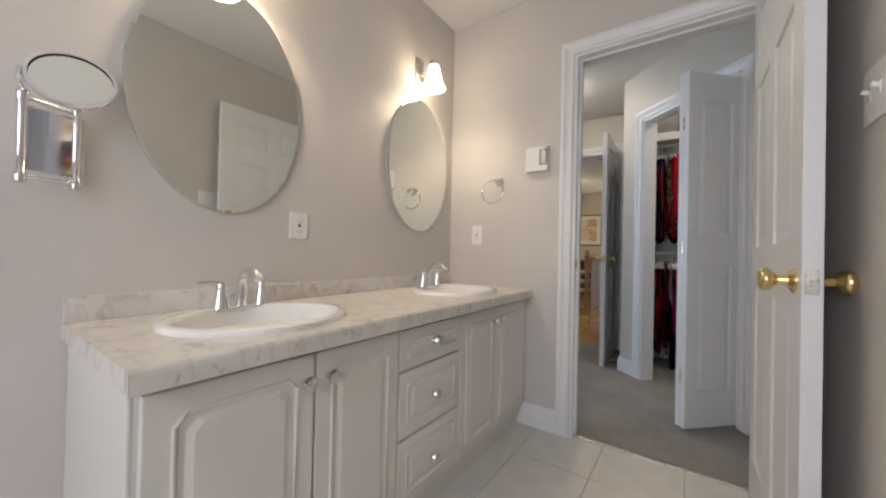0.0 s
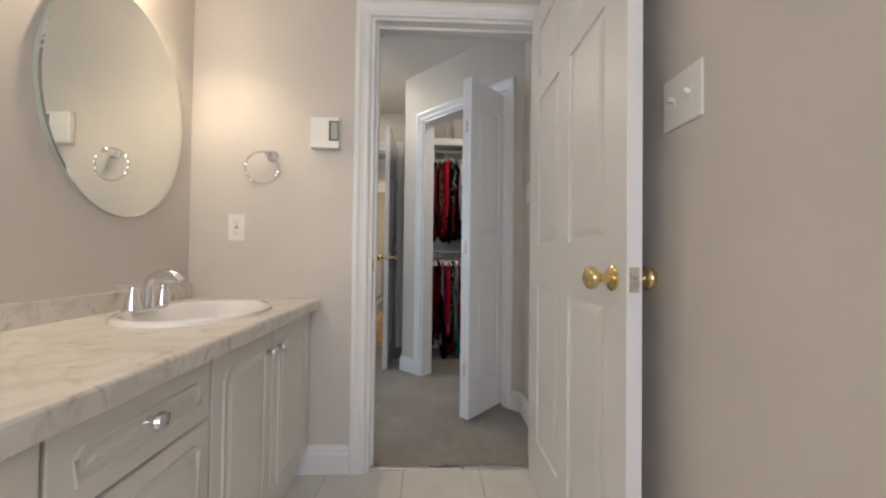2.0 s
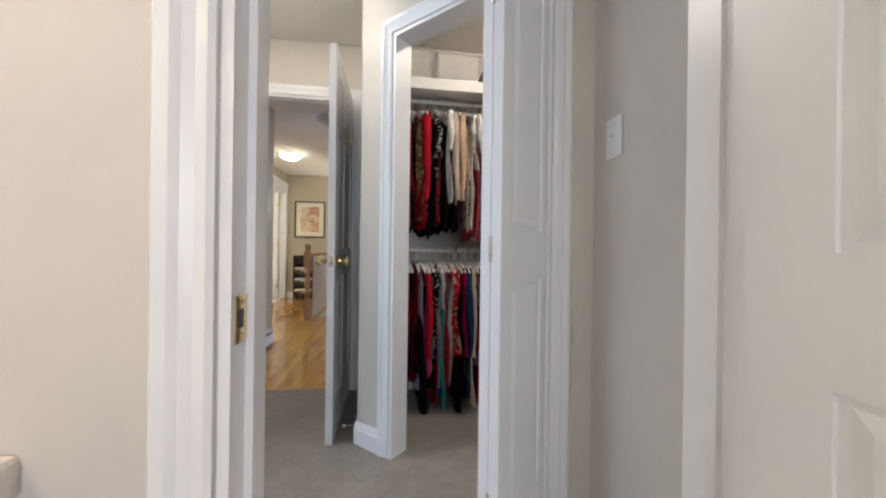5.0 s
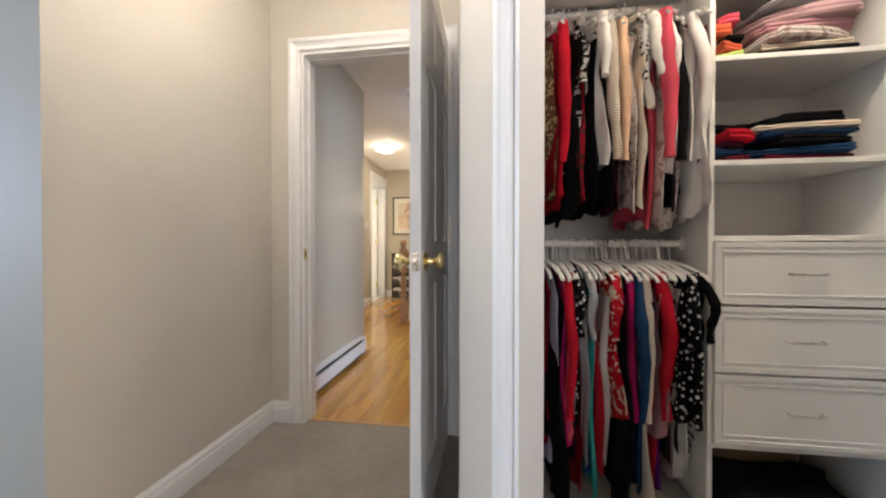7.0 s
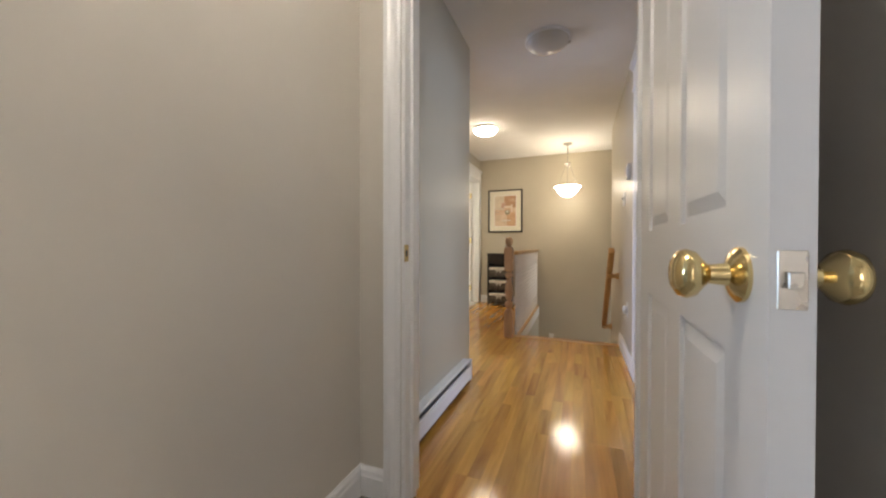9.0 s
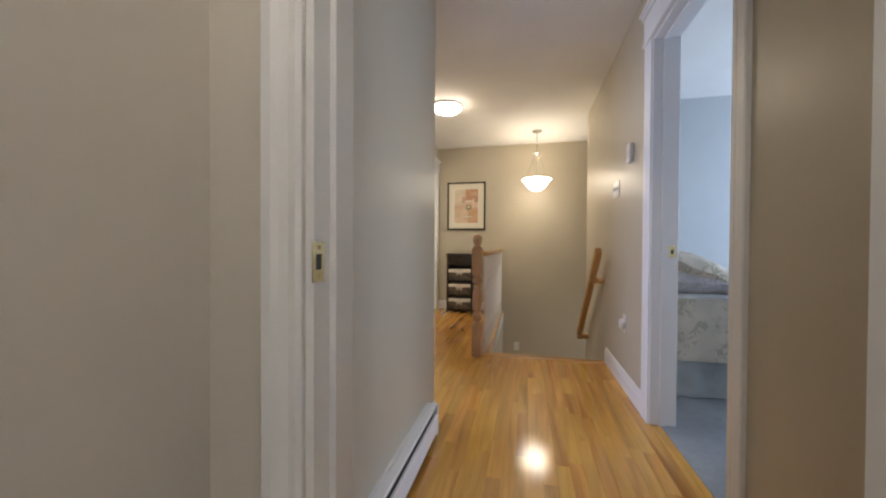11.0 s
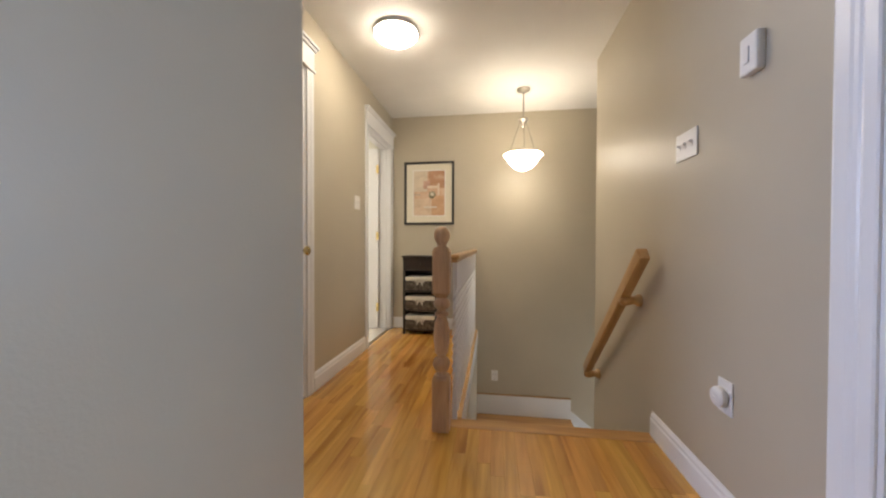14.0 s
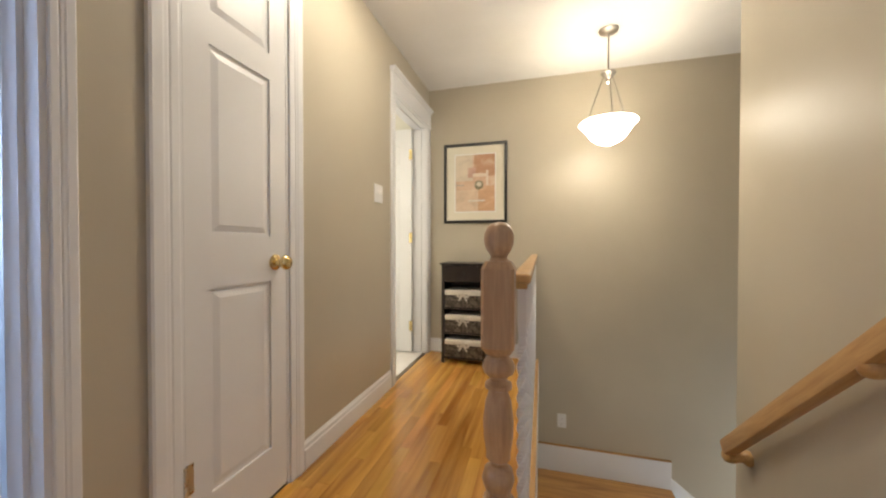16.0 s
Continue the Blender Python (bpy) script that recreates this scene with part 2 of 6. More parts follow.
M_BRASSD = metal("dull_brass", (0.48, 0.38, 0.20), 0.35)
M_MIRROR = metal("mirror_silver", (0.87, 0.89, 0.85), 0.008)
M_PLASTIC = paint("white_plastic", (0.80, 0.79, 0.77), rough=0.35, grain=80, relief=0.02, var=0.01)
M_DARKPL = paint("dark_plastic", (0.04, 0.04, 0.04), rough=0.4)
M_LCD = glossy("grey_display", (0.42, 0.45, 0.40), 0.12)
M_RED = paint("red_plastic", (0.5, 0.03, 0.02), rough=0.4)
M_CARPET = carpet("taupe_carpet", (0.33, 0.29, 0.25), (0.42, 0.38, 0.335))
M_CARPET2 = carpet("blue_grey_carpet", (0.25, 0.255, 0.26), (0.33, 0.335, 0.34))
M_OAK = wood("oak_floorboard", (0.76, 0.405, 0.088), (0.37, 0.155, 0.029), 0.42, 0.13, "Y", 0.17, 0.25)
M_OAKSUB = wood("oak_sub", (0.30, 0.15, 0.05), (0.20, 0.10, 0.03), 1.0, 0.5, "Y")
M_OAKX = wood("oak_stair_tread", (0.62, 0.33, 0.10), (0.34, 0.15, 0.04), 1.0, 0.3, "X", 0.2, 0.3)
M_OAKR = wood("oak_handrail", (0.62, 0.38, 0.155), (0.46, 0.25, 0.085), 1.0, 0.32, "Y", 0.0, 0.3)
M_OAKN = wood("oak_newel", (0.56, 0.355, 0.20), (0.42, 0.24, 0.125), 1.0, 0.35, "Z", 0.0, 0.25)
M_DARKW = wood("espresso_wood", (0.030, 0.020, 0.016), (0.012, 0.008, 0.007), 1.0, 0.35, "Z")
M_CHERRY = wood("cherry_wood", (0.22, 0.065, 0.03), (0.10, 0.03, 0.015), 1.0, 0.3, "Z")
M_BLACKF = paint("black_frame", (0.02, 0.018, 0.016), rough=0.35)
M_GLASS_SH = glow("sconce_frosted_glass", LAMP, GLOW_SCONCE)
M_BULB = glow("frosted_bulb", LAMP, GLOW_BULB)
M_GLASS_PD = glow("pendant_frosted_glass", LAMP2, GLOW_PENDANT)
M_GLASS_FL = glow("flush_frosted_glass", LAMP2, GLOW_FLUSH)
M_GLASS_OFF = glossy("unlit_frosted_glass", (0.62, 0.60, 0.56), 0.2)


# ==== mesh helpers ====
def box(bm, x0, x1, y0, y1, z0, z1):
    v = [bm.verts.new((x, y, z)) for z in (z0, z1) for y in (y0, y1) for x in (x0, x1)]
    for f in ((0, 2, 3, 1), (4, 5, 7, 6), (0, 1, 5, 4), (2, 6, 7, 3), (0, 4, 6, 2), (1, 3, 7, 5)):
        bm.faces.new([v[i] for i in f])
    return v


def boxes(*dims, bevel=0.0, seg=2):
    bm = bmesh.new()
    for d in dims:
        box(bm, *d)
    if bevel:
        bmesh.ops.bevel(bm, geom=bm.edges[:], offset=bevel, segments=seg, affect="EDGES", profile=0.6)
    return bm


def lathe(profile, n=24, center=(0, 0, 0), axis="Z", close=True):
    """Turned shape from (radius, height) pairs."""
    bm = bmesh.new()
    rings = []
    for r, h in profile:
        ring = []
        for i in range(n):
            a = 2 * math.pi * i / n
            p = (r * math.cos(a), r * math.sin(a), h)
            if axis == "X":
                p = (p[2], p[0], p[1])
            elif axis == "Y":
                p = (p[1], p[2], p[0])
            ring.append(bm.verts.new((p[0] + center[0], p[1] + center[1], p[2] + center[2])))
        rings.append(ring)
    for a, b in zip(rings, rings[1:]):
        for i in range(n):
            bm.faces.new((a[i], a[(i + 1) % n], b[(i + 1) % n], b[i]))
    if close:
        for ring in (rings[0][::-1], rings[-1]):
            bm.faces.new(ring)
    return bm


def tube(points, r, n=10, taper=None):
    """A round bar along points."""
    bm = bmesh.new()
    pts = [Vector(p) for p in points]
    rings = []
    up = Vector((0.13, 0.27, 0.95)).normalized()
    for i, p in enumerate(pts):
        d = (pts[min(i + 1, len(pts) - 1)] - pts[max(i - 1, 0)]).normalized()
        s = d.cross(up)
        if s.length < 1e-3:
            s = d.cross(Vector((1, 0, 0)))
        s.normalize()
        u = s.cross(d).normalized()
        k = r if taper is None else taper[i]
        rings.append([bm.verts.new(p + k * (math.cos(2 * math.pi * j / n) * s + math.sin(2 * math.pi * j / n) * u)) for j in range(n)])
    for a, b in zip(rings, rings[1:]):
        for i in range(n):
            bm.faces.new((a[i], a[(i + 1) % n], b[(i + 1) % n], b[i]))
    bm.faces.new(rings[0][::-1])
    bm.faces.new(rings[-1])
    return bm


def merge(*bms):
    out = bmesh.new()
    for b in bms:
        me = bpy.data.meshes.new("tmp")
        b.to_mesh(me)
        out.from_mesh(me)
        b.free()
        bpy.data.meshes.remove(me)
    return out


def moved(bm, m):
    bmesh.ops.transform(bm, matrix=m, verts=bm.verts[:])
    return bm


def mesh_of(name, bm, material, smooth=False):
    bmesh.ops.recalc_face_normals(bm, faces=bm.faces[:])
    me = bpy.data.meshes.new(name)
    bm.to_mesh(me)
    bm.free()
    me.materials.append(material)
    if smooth:
        me.polygons.foreach_set("use_smooth", [True] * len(me.polygons))
        me.set_sharp_from_angle(angle=radians(40))
    return me


def part(name, bm, material, parent, label="", smooth=False):
    ob = new(name, mesh_of(name, bm, material, smooth))
    ob.parent = parent
    if label:
        tagged(ob, label)
    return ob


def thing(name, label, category, m=None, group=""):
    ob = new(name)
    ob.empty_display_size = 0.1
    ob.matrix_world = m if m is not None else Matrix()
    return tagged(ob, label, category, group)


def structure(name, bm, material, label, category, smooth=False):
    return tagged(new(name, mesh_of(name, bm, material, smooth)), label, category, kind="structure")


# ==== plan ====
CEIL = 2.41
BX0, BX1, BY0, BY1 = -1.285, 0.305, -1.6, 1.895      # bathroom
BW = 2.01                                            # far face of the bathroom's door wall
BD0, BD1, BDH = -0.505, 0.255, 2.01                  # bathroom doorway
VX0, VX1 = -1.575, 0.33                               # vestibule
HY0, HY1 = 3.945, 4.062                              # wall with the hall door
HD0, HD1, HDH = -1.391, -0.605, 2.03                 # hall doorway
CORNER = (-0.47, 3.25)
HX0, HXG, HX1 = -2.37, -1.545, -0.41                  # hall: far-left wall, grey wall, bedroom wall
GY = 5.288                                           # end of the grey wall
FY = 8.633                                           # end wall over the stairs
SX, SY = -1.385, 6.60                                # stairwell's corner
WE = 7.62                                            # end of the bedroom wall

# bathroom walls
structure("wall_vanity", boxes((BX0 - 0.115, BX0, BY0 - 0.12, BW, 0, CEIL)), M_BATH, "pale greige painted bathroom wall behind the vanity", "wall")
structure("wall_bath_door", boxes((BX0, BD0, BY1, BW, 0, CEIL), (BD1, 0.45, BY1, BW, 0, CEIL), (BD0, BD1, BY1, BW, BDH, CEIL)), M_BATH, "pale greige painted bathroom wall round the doorway", "wall")
structure("wall_bath_east", boxes((BX1, 0.45, BY0 - 0.12, BY1, 0, CEIL)), M_BATH, "pale greige painted wall behind the open bathroom door", "wall")
structure("wall_bath_south", boxes((BX0, -0.65, BY0 - 0.12, BY0, 0, CEIL), (0.25, BX1, BY0 - 0.12, BY0, 0, CEIL), (-0.65, 0.25, BY0 - 0.12, BY0, 0, 0.83), (-0.65, 0.25, BY0 - 0.12, BY0, 1.95, CEIL)), M_BATH, "plain greige bathroom wall with an assumed window opening", "wall")
# vestibule and closet walls
structure("wall_vestibule_east", boxes((VX1, 0.45, BW, 2.46, 0, CEIL)), M_VEST, "short beige painted wall beside the closet", "wall")
DIAG = Matrix.Translation((VX1, 2.46, 0)) @ Matrix.Rotation(radians(135), 4, "Z")   # local x runs along the slanted wall
DL = (Vector(CORNER) - Vector((VX1, 2.46))).length
CL0, CL1, CLH = 0.138, 0.895, 2.006                                             # closet opening along the slanted wall
structure("wall_closet_slanted", moved(boxes((0, CL0, -0.10, 0, 0, CEIL), (CL1, DL, -0.10, 0, 0, CEIL), (CL0, CL1, -0.10, 0, CLH, CEIL)), DIAG), M_VEST, "beige slanted wall with the closet opening", "wall")
structure("wall_closet_side", boxes((CORNER[0], CORNER[0] + 0.1, CORNER[1] + 0.02, HY0, 0, CEIL)), M_VEST, "beige wall between vestibule and closet", "wall")
structure("wall_hall_door", boxes((VX0 - 0.11, HD0, HY0, HY1, 0, CEIL), (HD1, 1.7, HY0, HY1, 0, CEIL), (HD0, HD1, HY0, HY1, HDH, CEIL)), M_VEST, "beige wall round the hall doorway", "wall")
structure("wall_vestibule_west", boxes((VX0 - 0.11, VX0, 2.945, HY0, 0, CEIL)), M_VEST, "long plain beige vestibule wall", "wall")
structure("wall_master_north", boxes((-4.8, VX0 - 0.11, 2.945, 3.06, 0, CEIL)), M_VEST, "beige main bedroom wall", "wall")
structure("wall_master_west", boxes((-4.92, -4.8, BY0, 0.75, 0, CEIL), (-4.92, -4.8, 2.75, 3.06, 0, CEIL), (-4.92, -4.8, 0.75, 2.75, 0, 0.8), (-4.92, -4.8, 0.75, 2.75, 2.1, CEIL)), M_VEST, "plain beige bedroom wall with a window opening", "wall")
structure("wall_master_south", boxes((-4.92, BX0 - 0.115, BY0 - 0.12, BY0, 0, CEIL)), M_VEST, "plain beige bedroom wall", "wall")
structure("wall_closet_north", boxes((CORNER[0] + 0.1, 1.55, HY0 - 0.05, HY0 - 0.003, 0, CEIL)), M_CLOSETW, "white closet back wall", "wall")
structure("wall_closet_east", boxes((1.55, 1.67, 2.36, HY0, 0, CEIL)), M_CLOSETW, "white closet end wall", "wall")
structure("wall_closet_south", boxes((0.45, 1.55, 2.36, 2.46, 0, CEIL)), M_CLOSETW, "white closet front wall", "wall")
# hall walls
structure("wall_hall_grey", boxes((HXG - 0.11, HXG, HY1, GY, 0, CEIL)), M_HALL, "taupe hall wall above the baseboard heater", "wall")
structure("wall_hall_return", boxes((HX0 - 0.12, HXG - 0.11, GY - 0.12, GY, 0, CEIL)), M_HALL, "taupe wall returning beside a doorway", "wall")
LD = ((5.42, 6.016, 2.05), (6.294, 6.745, 2.05), (7.83, 8.555, 2.05))          # doorways in the hall's long wall
segs, y = [], GY
for a, b, h in LD:
    segs += [(HX0 - 0.12, HX0, y, a, 0, CEIL), (HX0 - 0.12, HX0, a, b, h, CEIL)]
    y = b
structure("wall_hall_west", boxes(*segs, (HX0 - 0.12, HX0, y, FY, 0, CEIL)), M_HALL, "taupe hall wall with three white doors", "wall")
BR0, BR1, BRH = 4.80, 5.56, 2.07
structure("wall_hall_east", boxes((HX1, HX1 + 0.12, HY1, BR0, 0, CEIL), (HX1, HX1 + 0.12, BR1, WE, -2.7, CEIL), (HX1, HX1 + 0.12, BR0, BR1, BRH, CEIL)), M_HALL, "taupe hall wall running down the stairs", "wall")
structure("wall_hall_north", boxes((HX0 - 0.12, 1.6, FY, FY + 0.12, -2.7, CEIL)), M_HALL, "taupe end wall above the stair landing", "wall")
structure("wall_stairwell", boxes((SX - 0.10, SX, SY, FY, -2.7, -0.28), (SX, HX1, SY - 0.1, SY - 0.012, -2.7, -0.28)), M_HALL, "taupe stairwell wall under the hall floor", "wall")
structure("wall_stair_turn", boxes((HX1 + 0.12, 1.5, WE - 0.12, WE, -2.7, CEIL), (1.5, 1.6, WE - 0.12, 7.70, -2.7, CEIL), (1.5, 1.6, 8.54, FY, -2.7, CEIL), (1.5, 1.6, 7.70, 8.54, -2.7, -1.6), (1.5, 1.6, 7.70, 8.54, -0.45, CEIL)), M_HALL, "taupe wall beside the lower stairs", "wall")
# second bedroom
structure("wall_bedroom_north", boxes((HX1 + 0.12, 1.62, 7.38, 7.49, 0, CEIL)), M_BED, "pale bedroom wall behind the bed", "wall")
structure("wall_bedroom_recess", boxes((1.61, 1.72, 7.49, 8.6, 0, CEIL), (1.61, 2.87, 8.6, 8.72, 0, CEIL)), M_BED, "pale bedroom recess wall", "wall")
structure("wall_bedroom_east", boxes((2.75, 2.87, 3.97, 5.4, 0, CEIL), (2.75, 2.87, 7.2, 8.6, 0, CEIL), (2.75, 2.87, 5.4, 7.2, 0, 0.8), (2.75, 2.87, 5.4, 7.2, 2.1, CEIL)), M_BED, "pale bedroom wall with a window opening", "wall")
structure("wall_bedroom_south", boxes((1.7, 2.75, 3.97, HY1, 0, CEIL)), M_BED, "pale bedroom wall", "wall")
# study and washroom past the hall
structure("wall_study", boxes((-4.92, -4.8, GY - 0.12, 5.2, 0, CEIL), (-4.92, -4.8, 6.6, 6.95, 0, CEIL), (-4.92, -4.8, 5.2, 6.6, 0, 0.85), (-4.92, -4.8, 5.2, 6.6, 2.05, CEIL), (-4.8, HX0 - 0.12, GY - 0.12, GY, 0, CEIL), (-4.8, HX0 - 0.62, 6.85, 6.95, 0, CEIL)), M_BED, "pale study walls with a window opening", "wall")
structure("wall_hall_closet", boxes((HX0 - 0.62, HX0 - 0.54, 6.18, 6.95, 0, CEIL), (HX0 - 0.54, HX0 - 0.12, 6.18, 6.23, 0, CEIL)), M_BED, "plain closet wall behind the narrow door", "wall")
structure("wall_washroom", boxes((-4.5, HX0 - 0.12, 6.95, 7.05, 0, CEIL), (-4.5, -4.4, 7.05, FY, 0, CEIL), (-4.5, -4.3, FY, FY + 0.12, 0, CEIL), (-3.5, HX0 - 0.12, FY, FY + 0.12, 0, CEIL), (-4.3, -3.5, FY, FY + 0.12, 0, 1.1), (-4.3, -3.5, FY, FY + 0.12, 2.1, CEIL)), paint("washroom_paint", (0.72, 0.70, 0.62)), "cream washroom walls with an assumed window opening", "wall")
structure("ceiling", boxes((-5.0, 3.0, -1.8, 8.8, CEIL, CEIL + 0.1)), M_CEIL, "white matt painted ceiling", "ceiling")

# floors
floor_bath = structure("floor_bath", boxes((BX0, BX1, BY0, BY1 + 0.02, -0.08, -0.004)), M_GROUT, "cream square tiles with pale grout", "floor")
structure("floor_vestibule", boxes((-4.8, BX0 - 0.115, BY0, BW, -0.08, 0.006), (-4.8, 0.45, BW, 2.95, -0.08, 0.006), (VX0, 1.55, 2.95, HY0 + 0.04, -0.08, 0.006), (BD0, BD1, BY1 + 0.02, BW, -0.08, 0.006), (0.45, 1.55, 2.46, 2.95, -0.08, 0.006)), M_CARPET, "worn taupe cut-pile carpet", "floor")
floor_hall = structure("floor_hall", boxes((HX1, HX1 + 0.05, 4.80, 5.56, -0.1, -0.002), (HD0, HD1, HY0 + 0.04, HY1, -0.1, -0.008), (HXG, HX1, HY1, GY, -0.1, -0.008), (HX0, HX1, GY, SY, -0.1, -0.008), (HX0, SX, SY, FY, -0.1, -0.008)), M_OAKSUB, "varnished strip oak hall floor", "floor")
structure("stairwell_edge", boxes((SX - 0.1, SX, SY, FY, -0.28, -0.1), (SX, HX1, SY - 0.1, SY - 0.012, -0.28, -0.1)), M_HALL, "painted edge of the hall floor", "wall")
structure("floor_bedroom", boxes((HX1 + 0.12, 2.75, HY1, 7.38, -0.08, 0.004), (HX1 + 0.05, HX1 + 0.12, 4.80, 5.56, -0.08, 0.004), (1.72, 2.75, 7.38, 8.6, -0.08, 0.004)), M_CARPET2, "blue-grey cut-pile bedroom carpet", "floor")
structure("floor_study", boxes((-4.8, HX0 - 0.02, GY, 6.85, -0.08, 0.004)), M_CARPET2, "grey study carpet", "floor")
structure("floor_washroom", boxes((-4.4, HX0 - 0.03, 7.05, FY, -0.08, 0.003)), M_TILE, "cream washroom floor tile", "floor")
structure("foundation", boxes((-5.0, 3.0, -1.8, SY - 0.1, -0.2, -0.12), (-5.0, SX - 0.1, SY - 0.1, 8.8, -0.2, -0.12), (HX1 + 0.12, 3.0, SY - 0.1, WE - 0.12, -0.2, -0.12)), M_GROUT, "plain slab under the floors", "floor")
structure("floor_lower", boxes((SX - 0.2, 1.6, SY - 0.1, FY, -2.8, -2.7)), M_OAKSUB, "floor at the foot of the stairs", "floor")


# ==== trim, casings, skirting ====
def facing(x, y, turn):
    """A wall's own axes: x along the wall, y out of it. turn 0 faces +y, 90 faces -x, 180 faces -y, -90 faces +x."""
    return Matrix.Translation((x, y, 0)) @ Matrix.Rotation(radians(turn), 4, "Z")


CASING = ((0.006, 0.0), (0.006, 0.009), (0.014, 0.013), (0.028, 0.0105), (0.042, 0.0145), (0.052, 0.020), (0.068, 0.020), (0.072, 0.016), (0.072, 0.0))


def casing(m, x0, x1, h, label):
    """A mitred colonial casing round an opening."""
    bm = bmesh.new()
    rows = []
    for d, o in CASING:
        rows.append([bm.verts.new(p) for p in ((x0 - d, o, 0), (x0 - d, o, h + d), (x1 + d, o, h + d), (x1 + d, o, 0))])
    for a, b in zip(rows, rows[1:]):
        for i in range(3):
            bm.faces.new((a[i], a[i + 1], b[i + 1], b[i]))
    return structure("trim", moved(bm, m), M_TRIM, label, "door casing")


FLUTE = ((0.0, 0.0), (0.0, 0.010), (0.05, 0.0130), (0.30, 0.0138), (0.36, 0.0122), (0.42, 0.0142), (0.52, 0.0150), (0.60, 0.0168), (0.92, 0.0175), (1.0, 0.0145), (1.0, 0.0))


def header_casing(m, x0, x1, h, label, w=0.078, w1=None, top=0.135):
    """Fluted side boards under a flat head board with a moulded cap."""
    w1 = w if w1 is None else w1
    bm = boxes((x0 - w - 0.008, x1 + w1 + 0.004, 0, 0.026, h, h + 0.018), (x0 - w, x1 + w1, 0, 0.02, h + 0.018, h + top),
               (x0 - w - 0.012, x1 + w1 + 0.006, 0, 0.032, h + top, h + top + 0.018), (x0 - w - 0.022, x1 + w1 + 0.008, 0, 0.044, h + top + 0.018, h + top + 0.036), bevel=0.002, seg=1)
    sides = bmesh.new()
    for a, k in ((x0 - 0.001, 0.001 - w), (x1 + 0.001, w1 - 0.001)):
        rows = []
        for u, o in FLUTE:
            rows.append([sides.verts.new((a + u * k, o, z)) for z in (0.0, h)])
        for p, q in zip(rows, rows[1:]):
            f = (p[0], p[1], q[1], q[0])
            sides.faces.new(f if k < 0 else f[::-1])
    bm = merge(bm, sides)
    return structure("trim", moved(bm, m), M_TRIM, label, "door casing")


def lining(m, x0, x1, h, depth, label, stop=0.5):
    """The jamb boards through the wall, with the stop strip."""
    s0, s1 = -depth * stop - 0.012, -depth * stop + 0.018
    bm = boxes((x0 - 0.002, x0 + 0.012, -depth - 0.002, 0.004, 0, h), (x1 - 0.012, x1 + 0.002, -depth - 0.002, 0.004, 0, h), (x0 + 0.012, x1 - 0.012, -depth - 0.002, 0.004, h - 0.012, h + 0.002), *(() if stop > 1 else (
               (x0 + 0.012, x0 + 0.023, s0, s1, 0, h - 0.012), (x1 - 0.023, x1 - 0.012, s0, s1, 0, h - 0.012), (x0 + 0.023, x1 - 0.023, s0, s1, h - 0.023, h - 0.012))))
    return structure("trim", moved(bm, m), M_TRIM, label, "door jamb")


BOARD = ((0.0, 0.0), (0.0145, 0.0), (0.0145, 0.082), (0.0105, 0.09), (0.0105, 0.104), (0.005, 0.114), (0.004, 0.12), (0.0, 0.12))


def skirting(points, label):
    """A moulded baseboard along points; the room lies to the left of the way."""
    pts = [Vector(p) for p in points]
    bm = bmesh.new()
    rows = []
    for i, p in enumerate(pts):
        d0 = (p - pts[i - 1]).normalized() if i else None
        d1 = (pts[i + 1] - p).normalized() if i + 1 < len(pts) else None
        n0 = Vector((-d0.y, d0.x)) if d0 else None
        n1 = Vector((-d1.y, d1.x)) if d1 else None
        if n0 and n1:
            n = (n0 + n1)
            n = n / max(0.2, n.dot(n0))
        else:
            n = n0 or n1
        rows.append([bm.verts.new((p.x + n.x * o, p.y + n.y * o, z)) for o, z in BOARD])
    for a, b in zip(rows, rows[1:]):
        for i in range(len(BOARD) - 1):
            bm.faces.new((a[i], b[i], b[i + 1], a[i + 1]))
    bm.faces.new(rows[0])
    bm.faces.new(rows[-1][::-1])
    return structure("baseboard", bm, M_TRIM, label, "baseboard")


def along(s):
    p = DIAG @ Vector((s, 0, 0))
    return (p.x, p.y)


casing(facing(0, BY1, 180), -BD1, -BD0, BDH, "white painted casing round the bathroom doorway")
casing(facing(0, BW, 0), BD0, BD1, BDH, "white painted casing round the bathroom doorway")
lining(facing(0, BY1, 180), -BD1, -BD0, BDH, BW - BY1, "white jamb of the bathroom doorway")
casing(DIAG, CL0, CL1, CLH, "white painted casing round the closet opening")
lining(DIAG, CL0, CL1, CLH, 0.1, "white jamb of the closet opening", 3.0)
casing(facing(0, HY0, 180), -HD1, -HD0, HDH, "white painted casing round the hall doorway")
lining(facing(0, HY0, 180), -HD1, -HD0, HDH, HY1 - HY0, "white jamb of the hall doorway")
header_casing(facing(HX1, 0, 90), BR0, BR1, BRH, "white casing with a capped header round the bedroom doorway", w=0.085, w1=0.10, top=0.15)
lining(facing(HX1, 0, 90), BR0, BR1, BRH, 0.12, "white jamb of the bedroom doorway")
casing(facing(HX1 + 0.12, 0, -90), -BR1, -BR0, BRH, "white painted casing inside the bedroom")
for (a, b, h), lab in zip(LD, ("study", "hall closet", "washroom")):
    header_casing(facing(HX0, 0, -90), -b, -a, h, "white casing with a capped header round the %s doorway" % lab, w={"washroom": 0.072, "study": 0.046}.get(lab, 0.082), w1=0.066 if lab == "washroom" else 0.085)
    lining(facing(HX0, 0, -90), -b, -a, h, 0.12, "white jamb of the %s doorway" % lab)
skirting([(BD0 - 0.072, BY1), (-0.80, BY1)], "white moulded baseboard beside the vanity")
skirting([(BX0, 0.17), (BX0, BY0), (BX1, BY0), (BX1, BY1 - 0.03)], "white moulded bathroom baseboard")
